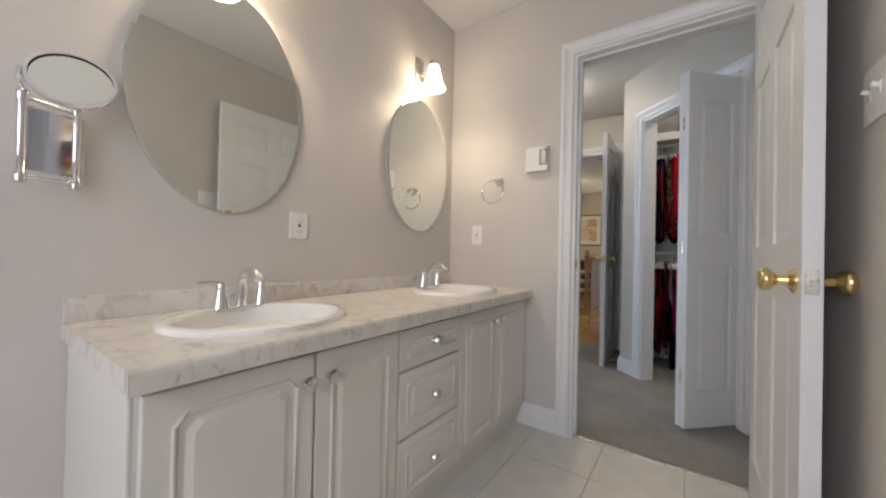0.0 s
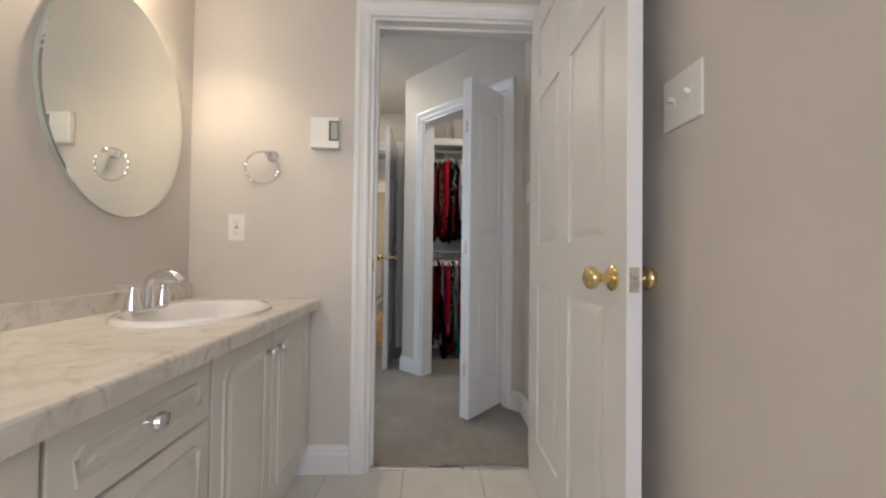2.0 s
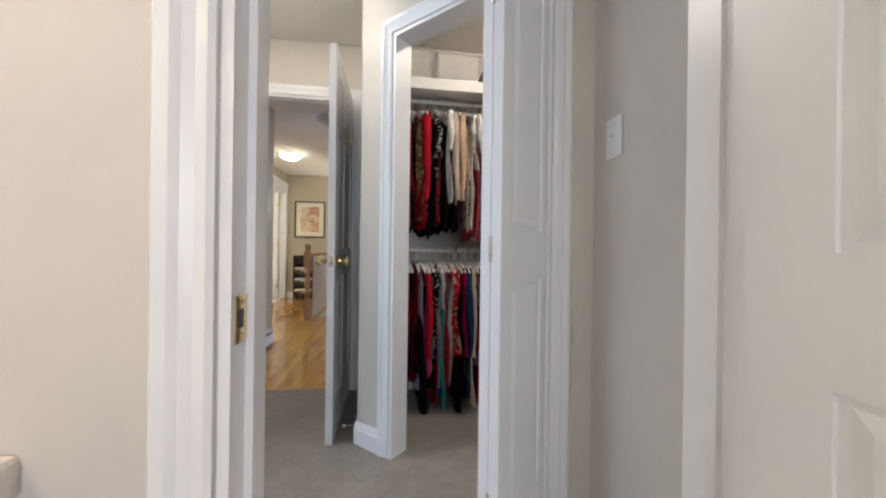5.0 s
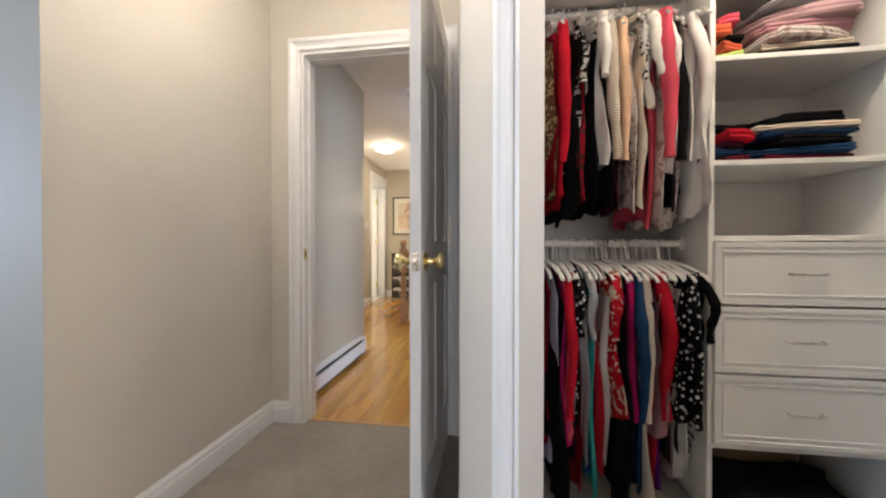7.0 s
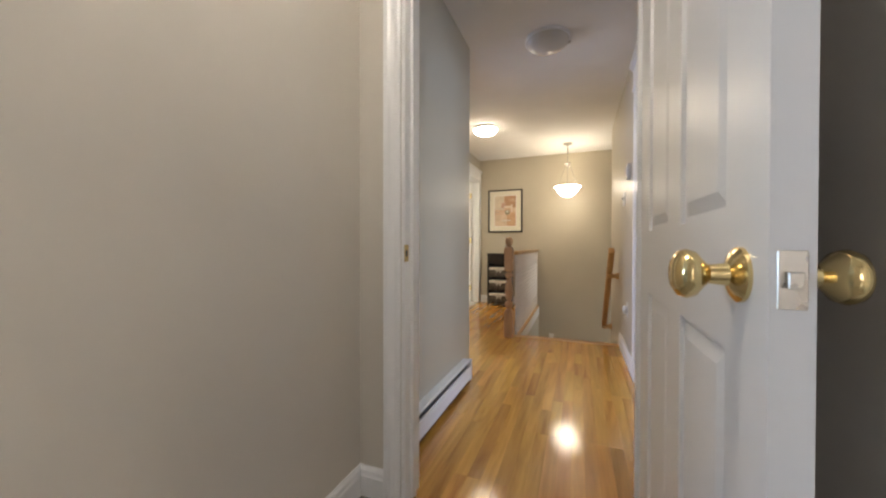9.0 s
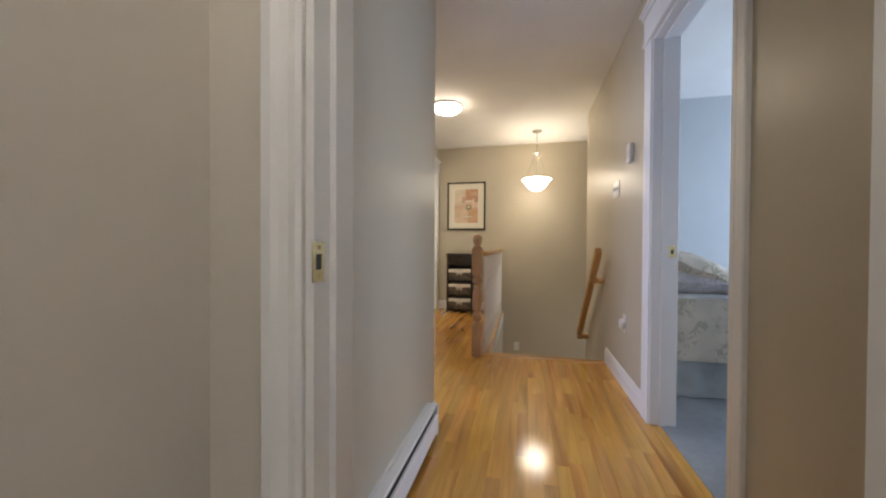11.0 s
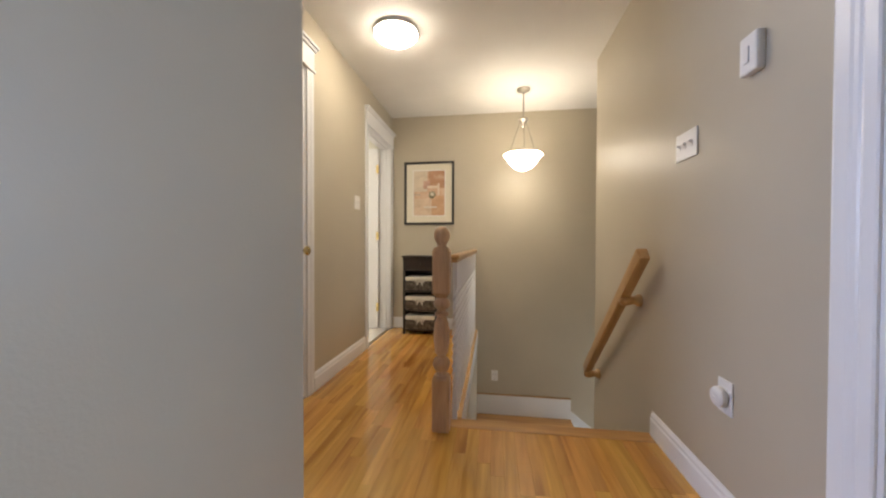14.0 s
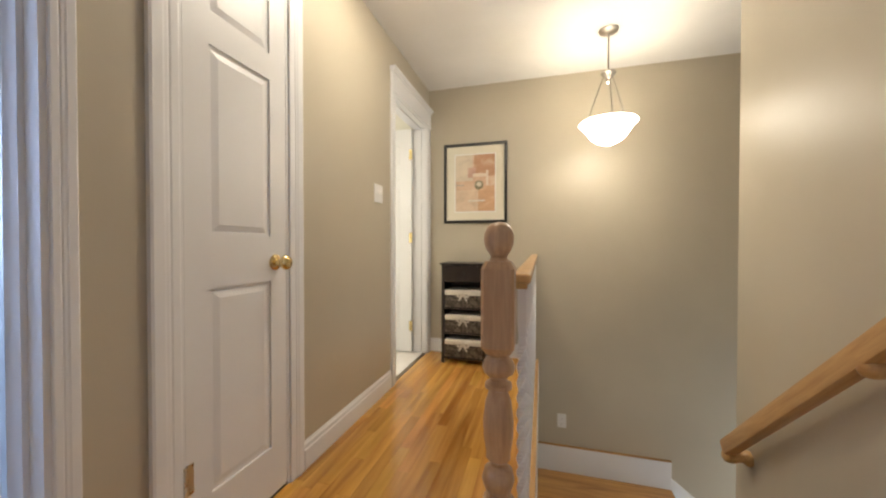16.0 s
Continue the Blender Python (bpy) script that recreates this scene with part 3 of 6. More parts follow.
skirting([(VX1, BW + 0.02), (VX1, 2.46), along(CL0 - 0.072)], "white moulded baseboard beside the closet")
skirting([along(CL1 + 0.072), CORNER, (CORNER[0], HY0), (HD1 + 0.072, HY0)], "white moulded baseboard on the wall's end")
skirting([(HD0 - 0.072, HY0), (VX0, HY0), (VX0, 2.945), (-4.8, 2.945)], "white moulded vestibule baseboard")
skirting([(HX1, HY1), (HX1, BR0 - 0.09)], "white moulded hall baseboard")
skirting([(HX1, BR1 + 0.10), (HX1, SY)], "white moulded hall baseboard ending at the stairs")
skirting([(HX0, 7.756), (HX0, 6.832)], "white moulded hall baseboard")
skirting([(HX0, 6.21), (HX0, 6.064)], "white moulded hall baseboard")
skirting([(HX0, GY), (HXG, GY), (HXG, 5.16)], "white moulded baseboard round the wall's end")
skirting([(SX - 0.03, FY), (HX0, FY)], "white moulded baseboard on the end wall")
skirting([(1.62, 7.38), (HX1 + 0.12, 7.38)], "white bedroom baseboard")
structure("trim", moved(boxes((BD0, BD1, BY1 + 0.012, BY1 + 0.035, 0, 0.009), bevel=0.003), Matrix()), M_NICKEL, "narrow metal strip between tile and carpet", "threshold")
structure("trim", boxes((HD0, HD1, HY0 + 0.028, HY0 + 0.055, 0, 0.009), bevel=0.003), M_OAKX, "oak strip between carpet and floorboards", "threshold")


# ==== doors ====
def prism(poly, y0, y1, inset):
    """A raised field: poly in x and z, from y0 to y1, its top drawn in by inset."""
    bm = bmesh.new()
    cx, cz = sum(p[0] for p in poly) / len(poly), sum(p[1] for p in poly) / len(poly)
    w, h = max(p[0] for p in poly) - min(p[0] for p in poly), max(p[1] for p in poly) - min(p[1] for p in poly)
    kx, kz = 1 - 2 * inset / w, 1 - 2 * inset / h
    a = [bm.verts.new((x, y0, z)) for x, z in poly]
    b = [bm.verts.new((cx + (x - cx) * kx, y1, cz + (z - cz) * kz)) for x, z in poly]
    n = len(poly)
    for i in range(n):
        bm.faces.new((a[i], a[(i + 1) % n], b[(i + 1) % n], b[i]))
    bm.faces.new(b)
    bm.faces.new(a[::-1])
    return bm


KNOB = ((0.031, 0.0), (0.031, 0.004), (0.024, 0.009), (0.013, 0.013), (0.011, 0.030), (0.017, 0.036), (0.026, 0.043), (0.029, 0.052), (0.026, 0.060), (0.016, 0.066), (0.004, 0.067))
ROWS6 = ((0.20, 0.84), (1.00, 1.60), (1.695, 1.895))


def door_leaf(name, label, m, w, h, t=0.035, cols=2, rows=ROWS6, stile=0.105, knob=0.905, hinges=(0.25, 1.05, 1.80), hinge_side=1, z0=0.012, knob_sides=(0, 1)):
    """A moulded panel door: x from the hinges, y through its thickness."""
    ob = thing(name, label, "door", m)
    mull = 0.09
    pw = (w - 2 * stile - (cols - 1) * mull) / cols
    spans = [(stile + i * (pw + mull), stile + i * (pw + mull) + pw) for i in range(cols)]
    d = 0.0075
    dims = [(0, stile, 0, t, z0, h), (w - stile, w, 0, t, z0, h)]
    for a, b in zip(spans, spans[1:]):
        dims.append((a[1], b[0], 0, t, z0, h))
    zs = [z0] + [z for r in rows for z in r] + [h]
    for a, b in spans:
        dims += [(a, b, 0, t, zs[i], zs[i + 1]) for i in range(0, len(zs), 2)]
        dims += [(a, b, d, t - d, r[0], r[1]) for r in rows]
    part("door_body", boxes(*dims), M_DOOR, ob)
    for a, b in spans:
        for r in rows:
            poly = [(a + 0.012, r[0] + 0.012), (b - 0.012, r[0] + 0.012), (b - 0.012, r[1] - 0.012), (a + 0.012, r[1] - 0.012)]
            part("panel", prism(poly, d, 0.002, 0.022), M_DOOR, ob)
            part("panel", prism(poly, t - d, t - 0.002, 0.022), M_DOOR, ob)
    if knob:
        for side in knob_sides:
            turn = Matrix.Translation((w - 0.062, t if side else 0, knob)) @ Matrix.Rotation(radians(-90 if side else 90), 4, "X")
            part("door_knob", moved(lathe(KNOB, 28), turn), M_BRASS, ob, "polished brass door knob", True)
        part("latch_plate", boxes((w - 0.001, w + 0.001, t * 0.5 - 0.0115, t * 0.5 + 0.0115, knob - 0.028, knob + 0.028), (w, w + 0.008, t * 0.5 - 0.006, t * 0.5 + 0.006, knob - 0.008, knob + 0.008), bevel=0.001, seg=1), M_NICKEL, ob, "dull nickel latch plate with bolt")
    for z in hinges:
        y = t + 0.003 if hinge_side else -0.003
        part("hinge", merge(lathe(((0.006, z - 0.045), (0.006, z + 0.045)), 10, (-0.003, y, 0)), boxes((-0.002, 0.022, min(y, t * hinge_side), max(y, t * hinge_side), z - 0.045, z + 0.045))), M_BRASS, ob, "brass butt hinge")
    return ob


door_leaf("bathroom_door", "white six-panel door standing open into the bathroom", facing(0.205, 1.868, -90), 0.762, 2.0)
door_leaf("hall_door", "white six-panel door standing open against the wall", facing(-0.622, 3.940, -90), 0.712, 2.015, knob=0.93, hinge_side=1)
narrow = door_leaf("closet_door", "narrow white three-panel door, shut, brass knob", facing(HX0 + 0.002, 6.308, 90), 0.425, 2.035, cols=1, stile=0.085, knob=0.92, hinges=(0.29, 1.775), hinge_side=0, rows=((0.20, 0.85), (1.02, 1.62), (1.72, 1.92)), knob_sides=(0,))
for c in narrow.children:
    if c.name.startswith("hinge"):
        c.data.materials[0] = M_NICKEL
        tagged(c, "dull nickel butt hinge")
door_leaf("washroom_door", "cream-lit white panel door open into the washroom", facing(HX0 - 0.125, 8.535, 180), 0.70, 2.03)
door_leaf("study_door", "white panel door standing open into the study", facing(HX0 - 0.125, 5.996, 180), 0.53, 2.03, stile=0.09, hinges=())
door_leaf("bedroom_door", "white panel door standing open inside the bedroom", facing(HX1 + 0.13, 4.772, 0), 0.735, 2.04, hinge_side=0)
BIFOLD = math.degrees(math.atan2(-0.713, -0.701))
bifold = thing("bifold_door", "white two-leaf bifold closet door, folded half open", "door")
for k, off in enumerate((0.0, 0.032)):
    o = Vector((0.2175, 2.606)) + off * Vector((-0.713, 0.701))
    leaf = door_leaf("leaf", "", facing(o.x, o.y, BIFOLD), 0.359, 1.985, t=0.030, cols=1, stile=0.07, rows=((0.22, 0.90), (1.06, 1.84)), knob=0, hinges=(), z0=0.02)
    me_parts = [c for c in leaf.children]
    body = [c for c in me_parts if c.name.startswith("door_body")][0]
    body.name = "leaf"
    body.parent = bifold
    body.matrix_basis = leaf.matrix_basis
    for c in me_parts:
        if c != body:
            c.parent = body
    bpy.data.objects.remove(leaf)
for z in (0.3, 1.0, 1.7):
    p = facing(0.2175, 2.606, BIFOLD) @ Vector((0.360, -0.001, z))
    part("hinge", lathe(((0.005, z - 0.035), (0.005, z + 0.035)), 10, (p.x, p.y, 0)), M_NICKEL, bifold, "small folding hinge")
top_pin = facing(0.2175, 2.606, BIFOLD) @ Vector((0.02, 0.014, 0))
part("pivot", lathe(((0.008, 1.983), (0.008, 2.0)), 12, (top_pin.x, top_pin.y, 0)), M_NICKEL, bifold, "steel pivot pin in the track")


def strike(m, label):
    ob = thing("strike_plate", label, "strike plate", m)
    part("plate", boxes((-0.016, 0.016, 0, 0.002, -0.031, 0.031), bevel=0.0008, seg=1), M_BRASS, ob, "", True)
    part("mouth", boxes((-0.006, 0.007, 0.002, 0.0026, -0.012, 0.012)), M_DARKPL, ob, "dark latch opening")
    for z in (-0.022, 0.022):
        part("screw", lathe(((0.004, 0.002), (0.0035, 0.0032), (0.001, 0.0034)), 12, (0, 0, z), "Y"), M_BRASSD, ob, "", True)
    return ob


strike(facing(HD0 + 0.012, HY0 + 0.006, -90) @ Matrix.Translation((0, 0, 0.934)), "brass strike plate on the hall door jamb")
strike(facing(BD0 + 0.012, BY1 + 0.022, -90) @ Matrix.Translation((0, 0, 0.905)), "brass strike plate on the bathroom door jamb")
strike(Matrix.Translation((HX1 + 0.095, BR1 - 0.012, 0.93)) @ Matrix.Rotation(radians(180), 4, "Z"), "brass strike plate on the bedroom door jamb")
stop = thing("door_stop", "small white-tipped spring door stop on the baseboard", "door stop", facing(CORNER[0] - 0.0145, 3.33, 90))
part("spring", tube([(0, 0.001, 0.055), (0, 0.02, 0.055), (0, 0.055, 0.055)], 0.004, 8), M_CHROME, stop)
part("tip", lathe(((0.007, 0), (0.008, 0.006), (0.006, 0.012)), 12, (0, 0.055, 0.055), "Y"), M_PLASTIC, stop, "white rubber tip")


# ==== plates and small wall fittings ====
def plate(name, label, category, m, w, h, holes, kind):
    """A cover plate on a wall with toggles or sockets, y out of the wall."""
    ob = thing(name, label, category, m)
    part("cover", boxes((-w / 2, w / 2, 0, 0.006, -h / 2, h / 2), bevel=0.003), M_PLASTIC, ob)
    for x in holes:
        if kind == "toggle":
            part("collar", boxes((x - 0.006, x + 0.006, 0.006, 0.0075, -0.013, 0.013)), M_PLASTIC, ob)
            part("toggle", moved(boxes((-0.004, 0.004, 0, 0.014, -0.004, 0.005), bevel=0.0015, seg=1), Matrix.Translation((x, 0.006, 0.003)) @ Matrix.Rotation(radians(25), 4, "X")), M_PLASTIC, ob)
        else:
            part("socket_face", boxes((x - 0.017, x + 0.017, 0.006, 0.008, -0.034, 0.034), bevel=0.001, seg=1), M_PLASTIC, ob)
            for z in (-0.022, 0.020):
                part("slots", boxes((x - 0.008, x - 0.006, 0.008, 0.0085, z - 0.004, z + 0.004), (x + 0.006, x + 0.008, 0.008, 0.0085, z - 0.004, z + 0.004), (x - 0.002, x + 0.002, 0.008, 0.0085, z - 0.011, z - 0.007)), M_DARKPL, ob, "dark plug slots")
            if kind == "gfci":
                part("test_button", boxes((x - 0.007, x + 0.007, 0.008, 0.0095, -0.0055, -0.001)), M_DARKPL, ob)
                part("reset_button", boxes((x - 0.007, x + 0.007, 0.008, 0.0095, 0.001, 0.0055)), M_RED, ob, "red reset button")
        for z in (-h * 0.42, h * 0.42):
            part("screw", lathe(((0.003, 0.0), (0.003, 0.001)), 8, (x, 0.006, z), "Y"), M_PLASTIC, ob)
    return ob


def on_wall(x, y, z, turn):
    return Matrix.Translation((x, y, z)) @ Matrix.Rotation(radians(turn), 4, "Z")


plate("wall_socket", "white socket with red reset button beside the mirror", "wall socket", on_wall(-1.08, BY1, 1.064, 180), 0.072, 0.116, (0,), "gfci")
plate("wall_socket", "white socket on the wall above the backsplash", "wall socket", on_wall(BX0, 0.808, 1.047, -90), 0.078, 0.105, (0,), "gfci")
plate("light_switch", "white double switch on the greige bathroom wall", "light switch", on_wall(BX1, 1.067, 1.296, 90), 0.115, 0.115, (-0.023, 0.023), "toggle")
plate("light_switch", "white single switch on the short vestibule wall", "light switch", on_wall(VX1, 2.354, 1.325, 90), 0.07, 0.115, (0,), "toggle")
plate("light_switch", "white triple switch above the stair handrail", "light switch", on_wall(HX1, 6.313, 1.378, 90), 0.16, 0.115, (-0.046, 0, 0.046), "toggle")
plate("light_switch", "white double switch beside the washroom door", "light switch", on_wall(HX0, 7.575, 1.315, -90), 0.115, 0.115, (-0.023, 0.023), "toggle")
plate("wall_socket", "white socket low on the stair end wall", "wall socket", on_wall(-1.19, FY, -0.50, 180), 0.072, 0.116, (0,), "socket")
plate("wall_socket", "white socket low on the hall wall", "wall socket", on_wall(HX1, 6.045, 0.435, 90), 0.075, 0.118, (0,), "socket")
nl = thing("plug_in_freshener", "round white plug-in unit in the hall socket", "plug-in unit", on_wall(HX1 - 0.008, 6.05, 0.432, 90))
part("body", lathe(((0.028, 0.0), (0.035, 0.007), (0.035, 0.019), (0.029, 0.026), (0.012, 0.029)), 24, (0, 0, 0), "Y"), M_PLASTIC, nl, "", True)
part("vent", boxes((-0.010, 0.010, 0.0285, 0.0305, -0.003, 0.003)), M_MELA, nl)

th = thing("thermostat", "white thermostat with a small grey display", "thermostat", on_wall(-0.700, BY1, 1.482, 180))
part("case", boxes((-0.064, 0.064, 0, 0.030, -0.066, 0.066), bevel=0.006), M_PLASTIC, th)
part("base_plate", boxes((-0.060, 0.060, 0, 0.034, -0.070, -0.060), bevel=0.002), M_PLASTIC, th)
part("display", boxes((-0.056, -0.026, 0.031, 0.0325, -0.032, 0.042)), M_LCD, th, "grey-green display window")
part("bezel", boxes((-0.061, -0.018, 0.030, 0.0318, -0.038, 0.048)), M_DARKPL, th, "dark bezel round the display")
ch = thing("wall_thermostat", "white upright thermostat on the hall wall", "thermostat", on_wall(HX1, 5.925, 1.552, 90))
part("case", boxes((-0.038, 0.038, 0, 0.027, -0.060, 0.060), bevel=0.008), M_PLASTIC, ch)
part("dial", boxes((-0.008, 0.012, 0.027, 0.031, -0.028, 0.022), bevel=0.001, seg=1), M_MELA, ch, "sliding thermostat lever")

ring = thing("towel_ring", "chrome towel ring on the bathroom wall", "towel ring", on_wall(-0.932, BY1, 1.377, 180))
part("rose", lathe(((0.026, 0.0), (0.026, 0.006), (0.018, 0.012), (0.013, 0.040), (0.015, 0.050), (0.009, 0.056)), 24, (0, 0, 0), "Y"), M_CHROME, ring, "", True)
pts = [(0.026 + 0.070 * math.sin(a), 0.046, -0.060 + 0.068 * math.cos(a)) for a in [2 * math.pi * i / 40 for i in range(41)]]
part("hoop", tube(pts, 0.0042, 8), M_CHROME, ring, "", True)


# ==== bathroom ====
VY0, VY1, VF = 0.185, 1.893, -0.775
vanity = thing("vanity_cabinet", "cream double vanity with routed doors and three drawers", "cabinet", Matrix.Translation((0, 0, 0)))
part("body", boxes((BX0 + 0.002, VF, VY0, VY1, 0.10, 0.714)), M_CAB, vanity)
part("toe_kick", boxes((BX0 + 0.002, -0.80, VY0 + 0.005, VY1, 0.0, 0.10)), M_CAB, vanity)
part("side_panel", boxes((BX0 + 0.002, VF + 0.002, VY0 - 0.006, VY0, 0.0, 0.714), bevel=0.001, seg=1), M_CAB, vanity)


def front(name, y0, y1, z0, z1, knob, arch=0.0):
    """A routed front on the vanity with its knob."""
    w, h = y1 - y0, z1 - z0
    f = part(name, moved(boxes((0.0015, w - 0.0015, 0, 0.018, 0.0015, h - 0.0015), bevel=0.003), Matrix.Translation((VF, y0, z0)) @ Matrix.Rotation(radians(90), 4, "Z") @ Matrix.Scale(-1, 4, (0, 1, 0))), M_CAB, vanity)
    i = 0.050 if h > 0.3 else 0.042
    c = 0.02 if arch else 0.012
    poly = [(i, i), (w - i, i), (w - i, h - i - c), (w - i - c, h - i), (i + c, h - i), (i, h - i - c)]
    turn = Matrix.Translation((VF + 0.018, y0, z0)) @ Matrix.Rotation(radians(90), 4, "Z") @ Matrix.Scale(-1, 4, (0, 1, 0))
    path = [(x, 0.0, z) for x, z in poly + poly[:2]]
    part("routed_bead", moved(tube(path, 0.0055, 8), turn), M_CAB, f, "", True)
    j = i + 0.016
    inner = [(j, j), (w - j, j), (w - j, h - j - c), (w - j - c, h - j), (j + c, h - j), (j, h - j - c)]
    part("raised_field", moved(prism(inner, 0.0, 0.005, 0.014), turn), M_CAB, f)
    part("knob", moved(lathe(((0.010, 0.0), (0.008, 0.010), (0.016, 0.018), (0.019, 0.025), (0.016, 0.032), (0.006, 0.035)), 20, (0, 0, 0), "X"), Matrix.Translation((VF + 0.018, knob[0], knob[1]))), M_CHROME, f, "round chrome knob", True)
    return f


DZ0, DZ1 = 0.112, 0.697
front("door", 0.193, 0.532, DZ0, DZ1, (0.503, 0.632), 1)
front("door", 0.536, 0.840, DZ0, DZ1, (0.572, 0.632), 1)
front("drawer", 0.844, 1.206, 0.562, DZ1, (1.020, 0.636))
front("drawer", 0.844, 1.206, 0.338, 0.557, (1.020, 0.445))
front("drawer", 0.844, 1.206, DZ0, 0.333, (1.020, 0.220))
front("door", 1.212, 1.530, DZ0, DZ1, (1.497, 0.634), 1)
front("door", 1.534, 1.888, DZ0, DZ1, (1.567, 0.634), 1)

SINKS = ((-0.985, 0.517), (-0.985, 1.515))
SA, SB = 0.205, 0.243                       # half sizes of the basin's rim, in x and y


def countertop_mesh():
    """The worktop with a rolled front edge and two oval cut-outs."""
    x0, x1, y0, y1, z1, z0 = BX0 + 0.002, -0.728, 0.166, BY1 - 0.001, 0.756, 0.716
    bm = bmesh.new()
    ymid = 0.5 * (SINKS[0][1] + SINKS[1][1])
    n = 32
    for (cx, cy), (ya, yb) in zip(SINKS, ((y0, ymid), (ymid, y1))):
        inner, outer = [], []
        for i in range(n):
            a = 2 * math.pi * i / n
            c, s = math.cos(a), math.sin(a)
            inner.append(bm.verts.new((cx + (SA - 0.02) * c, cy + (SB - 0.02) * s, z1)))
            k = min((x1 - cx) / c if c > 1e-9 else 9e9, (x0 - cx) / c if c < -1e-9 else 9e9, (yb - cy) / s if s > 1e-9 else 9e9, (ya - cy) / s if s < -1e-9 else 9e9)
            outer.append((cx + k * c, cy + k * s, z1))
        ov = [bm.verts.new(p) for p in outer]
        for i in range(n):
            j = (i + 1) % n
            bm.faces.new((inner[i], inner[j], ov[j], ov[i]))
            p, q = outer[i], outer[j]
            if abs(p[0] - q[0]) > 1e-6 and abs(p[1] - q[1]) > 1e-6:
                corner = (x1 if (p[0] + q[0]) / 2 > cx else x0, yb if (p[1] + q[1]) / 2 > cy else ya, z1)
                cv = bm.verts.new(corner)
                bm.faces.new((ov[i], ov[j], cv))
        low = [bm.verts.new((v.co.x, v.co.y, z0)) for v in inner]
        for i in range(n):
            j = (i + 1) % n
            bm.faces.new((inner[j], inner[i], low[i], low[j]))
    prof = ((0.0, z1), (0.006, z1 - 0.001), (0.010, z1 - 0.006), (0.011, z1 - 0.014), (0.011, z0 - 0.002), (0.004, z0 - 0.006), (0.0, z0 - 0.006))
    rows = [[bm.verts.new((x1 + o, y0 - 0.0, z)), bm.verts.new((x1 + o, y1, z))] for o, z in prof]
    for a, b in zip(rows, rows[1:]):
        bm.faces.new((a[0], a[1], b[1], b[0]))
    bm.faces.new([r[0] for r in rows])
    box(bm, x0, x1, y0 - 0.001, y0 + 0.012, z0, z1 - 0.0005)
    return bm


counter = thing("countertop", "grey-veined marble laminate countertop on the vanity", "countertop")
part("slab", countertop_mesh(), M_MARBLE, counter)
part("backsplash", boxes((BX0 + 0.001, BX0 + 0.021, 0.168, BY1 - 0.001, 0.756, 0.820), bevel=0.003), M_MARBLE, counter, "low marble laminate backsplash")


def basin(cx, cy, label):
    ob = thing("sink", label, "sink", Matrix.Translation((cx, cy, 0.756)), "vanity basins")
    bm = bmesh.new()
    prof = ((1.0, 0.0), (0.995, 0.009), (0.97, 0.014), (0.90, 0.015), (0.85, 0.011), (0.82, 0.0), (0.78, -0.03), (0.70, -0.075), (0.55, -0.115), (0.30, -0.135), (0.09, -0.14), (0.085, -0.145))
    n, rows = 44, []
    for k, z in prof:
        rows.append([bm.verts.new(((SA * k + (0.022 if k < 0.9 else 0)) * math.cos(a) + (0.012 if k < 0.9 else 0), SB * k * math.sin(a), z)) for a in [2 * math.pi * i / n for i in range(n)]])
    for a, b in zip(rows, rows[1:]):
        for i in range(n):
            bm.faces.new((a[i], a[(i + 1) % n], b[(i + 1) % n], b[i]))
    bm.faces.new(rows[-1])
    part("bowl", bm, M_PORC, ob, "", True)
    part("drain", lathe(((0.028, -0.1425), (0.028, -0.138), (0.018, -0.137), (0.004, -0.134)), 20, (0.012, 0, 0)), M_CHROME, ob, "chrome drain ring", True)
    return ob


def faucet(cx, cy, label):
    """A two-handle tap with an arched spout, mounted behind the basin."""
    ob = thing("faucet", label, "faucet", Matrix.Translation((cx, cy, 0.757)), "vanity taps")
    part("base", boxes((-0.024, 0.024, -0.086, 0.086, 0.0, 0.012), bevel=0.005), M_CHROME, ob, "", True)
    for s in (-1, 1):
        part("valve", lathe(((0.025, 0.008), (0.023, 0.018), (0.017, 0.045), (0.012, 0.072), (0.013, 0.078), (0.010, 0.086)), 20, (0, s * 0.062, 0)), M_CHROME, ob, "", True)
        part("lever", tube([(0, s * 0.055, 0.083), (0, s * 0.08, 0.089), (0.0, s * 0.125, 0.091)], 0.006, 10, (0.009, 0.0065, 0.0035)), M_CHROME, ob, "", True)
    pts = [(-0.004, 0, 0.008), (-0.004, 0, 0.05), (0.0, 0, 0.085)]
    pts += [(0.055 - 0.055 * math.cos(a), 0, 0.085 + 0.040 * math.sin(a)) for a in [math.pi * i / 10 * 0.86 for i in range(1, 11)]]
    part("spout", tube(pts, 0.012, 14, [0.020, 0.018, 0.015] + [0.0145 - 0.0002 * i for i in range(10)]), M_CHROME, ob, "arched chrome spout", True)
    return ob


for k, (cx, cy) in enumerate(SINKS):
    basin(cx, cy, "white oval drop-in sink in the marble countertop")
    faucet(-1.175, cy + 0.03, "two-handled chrome faucet behind the oval sink")


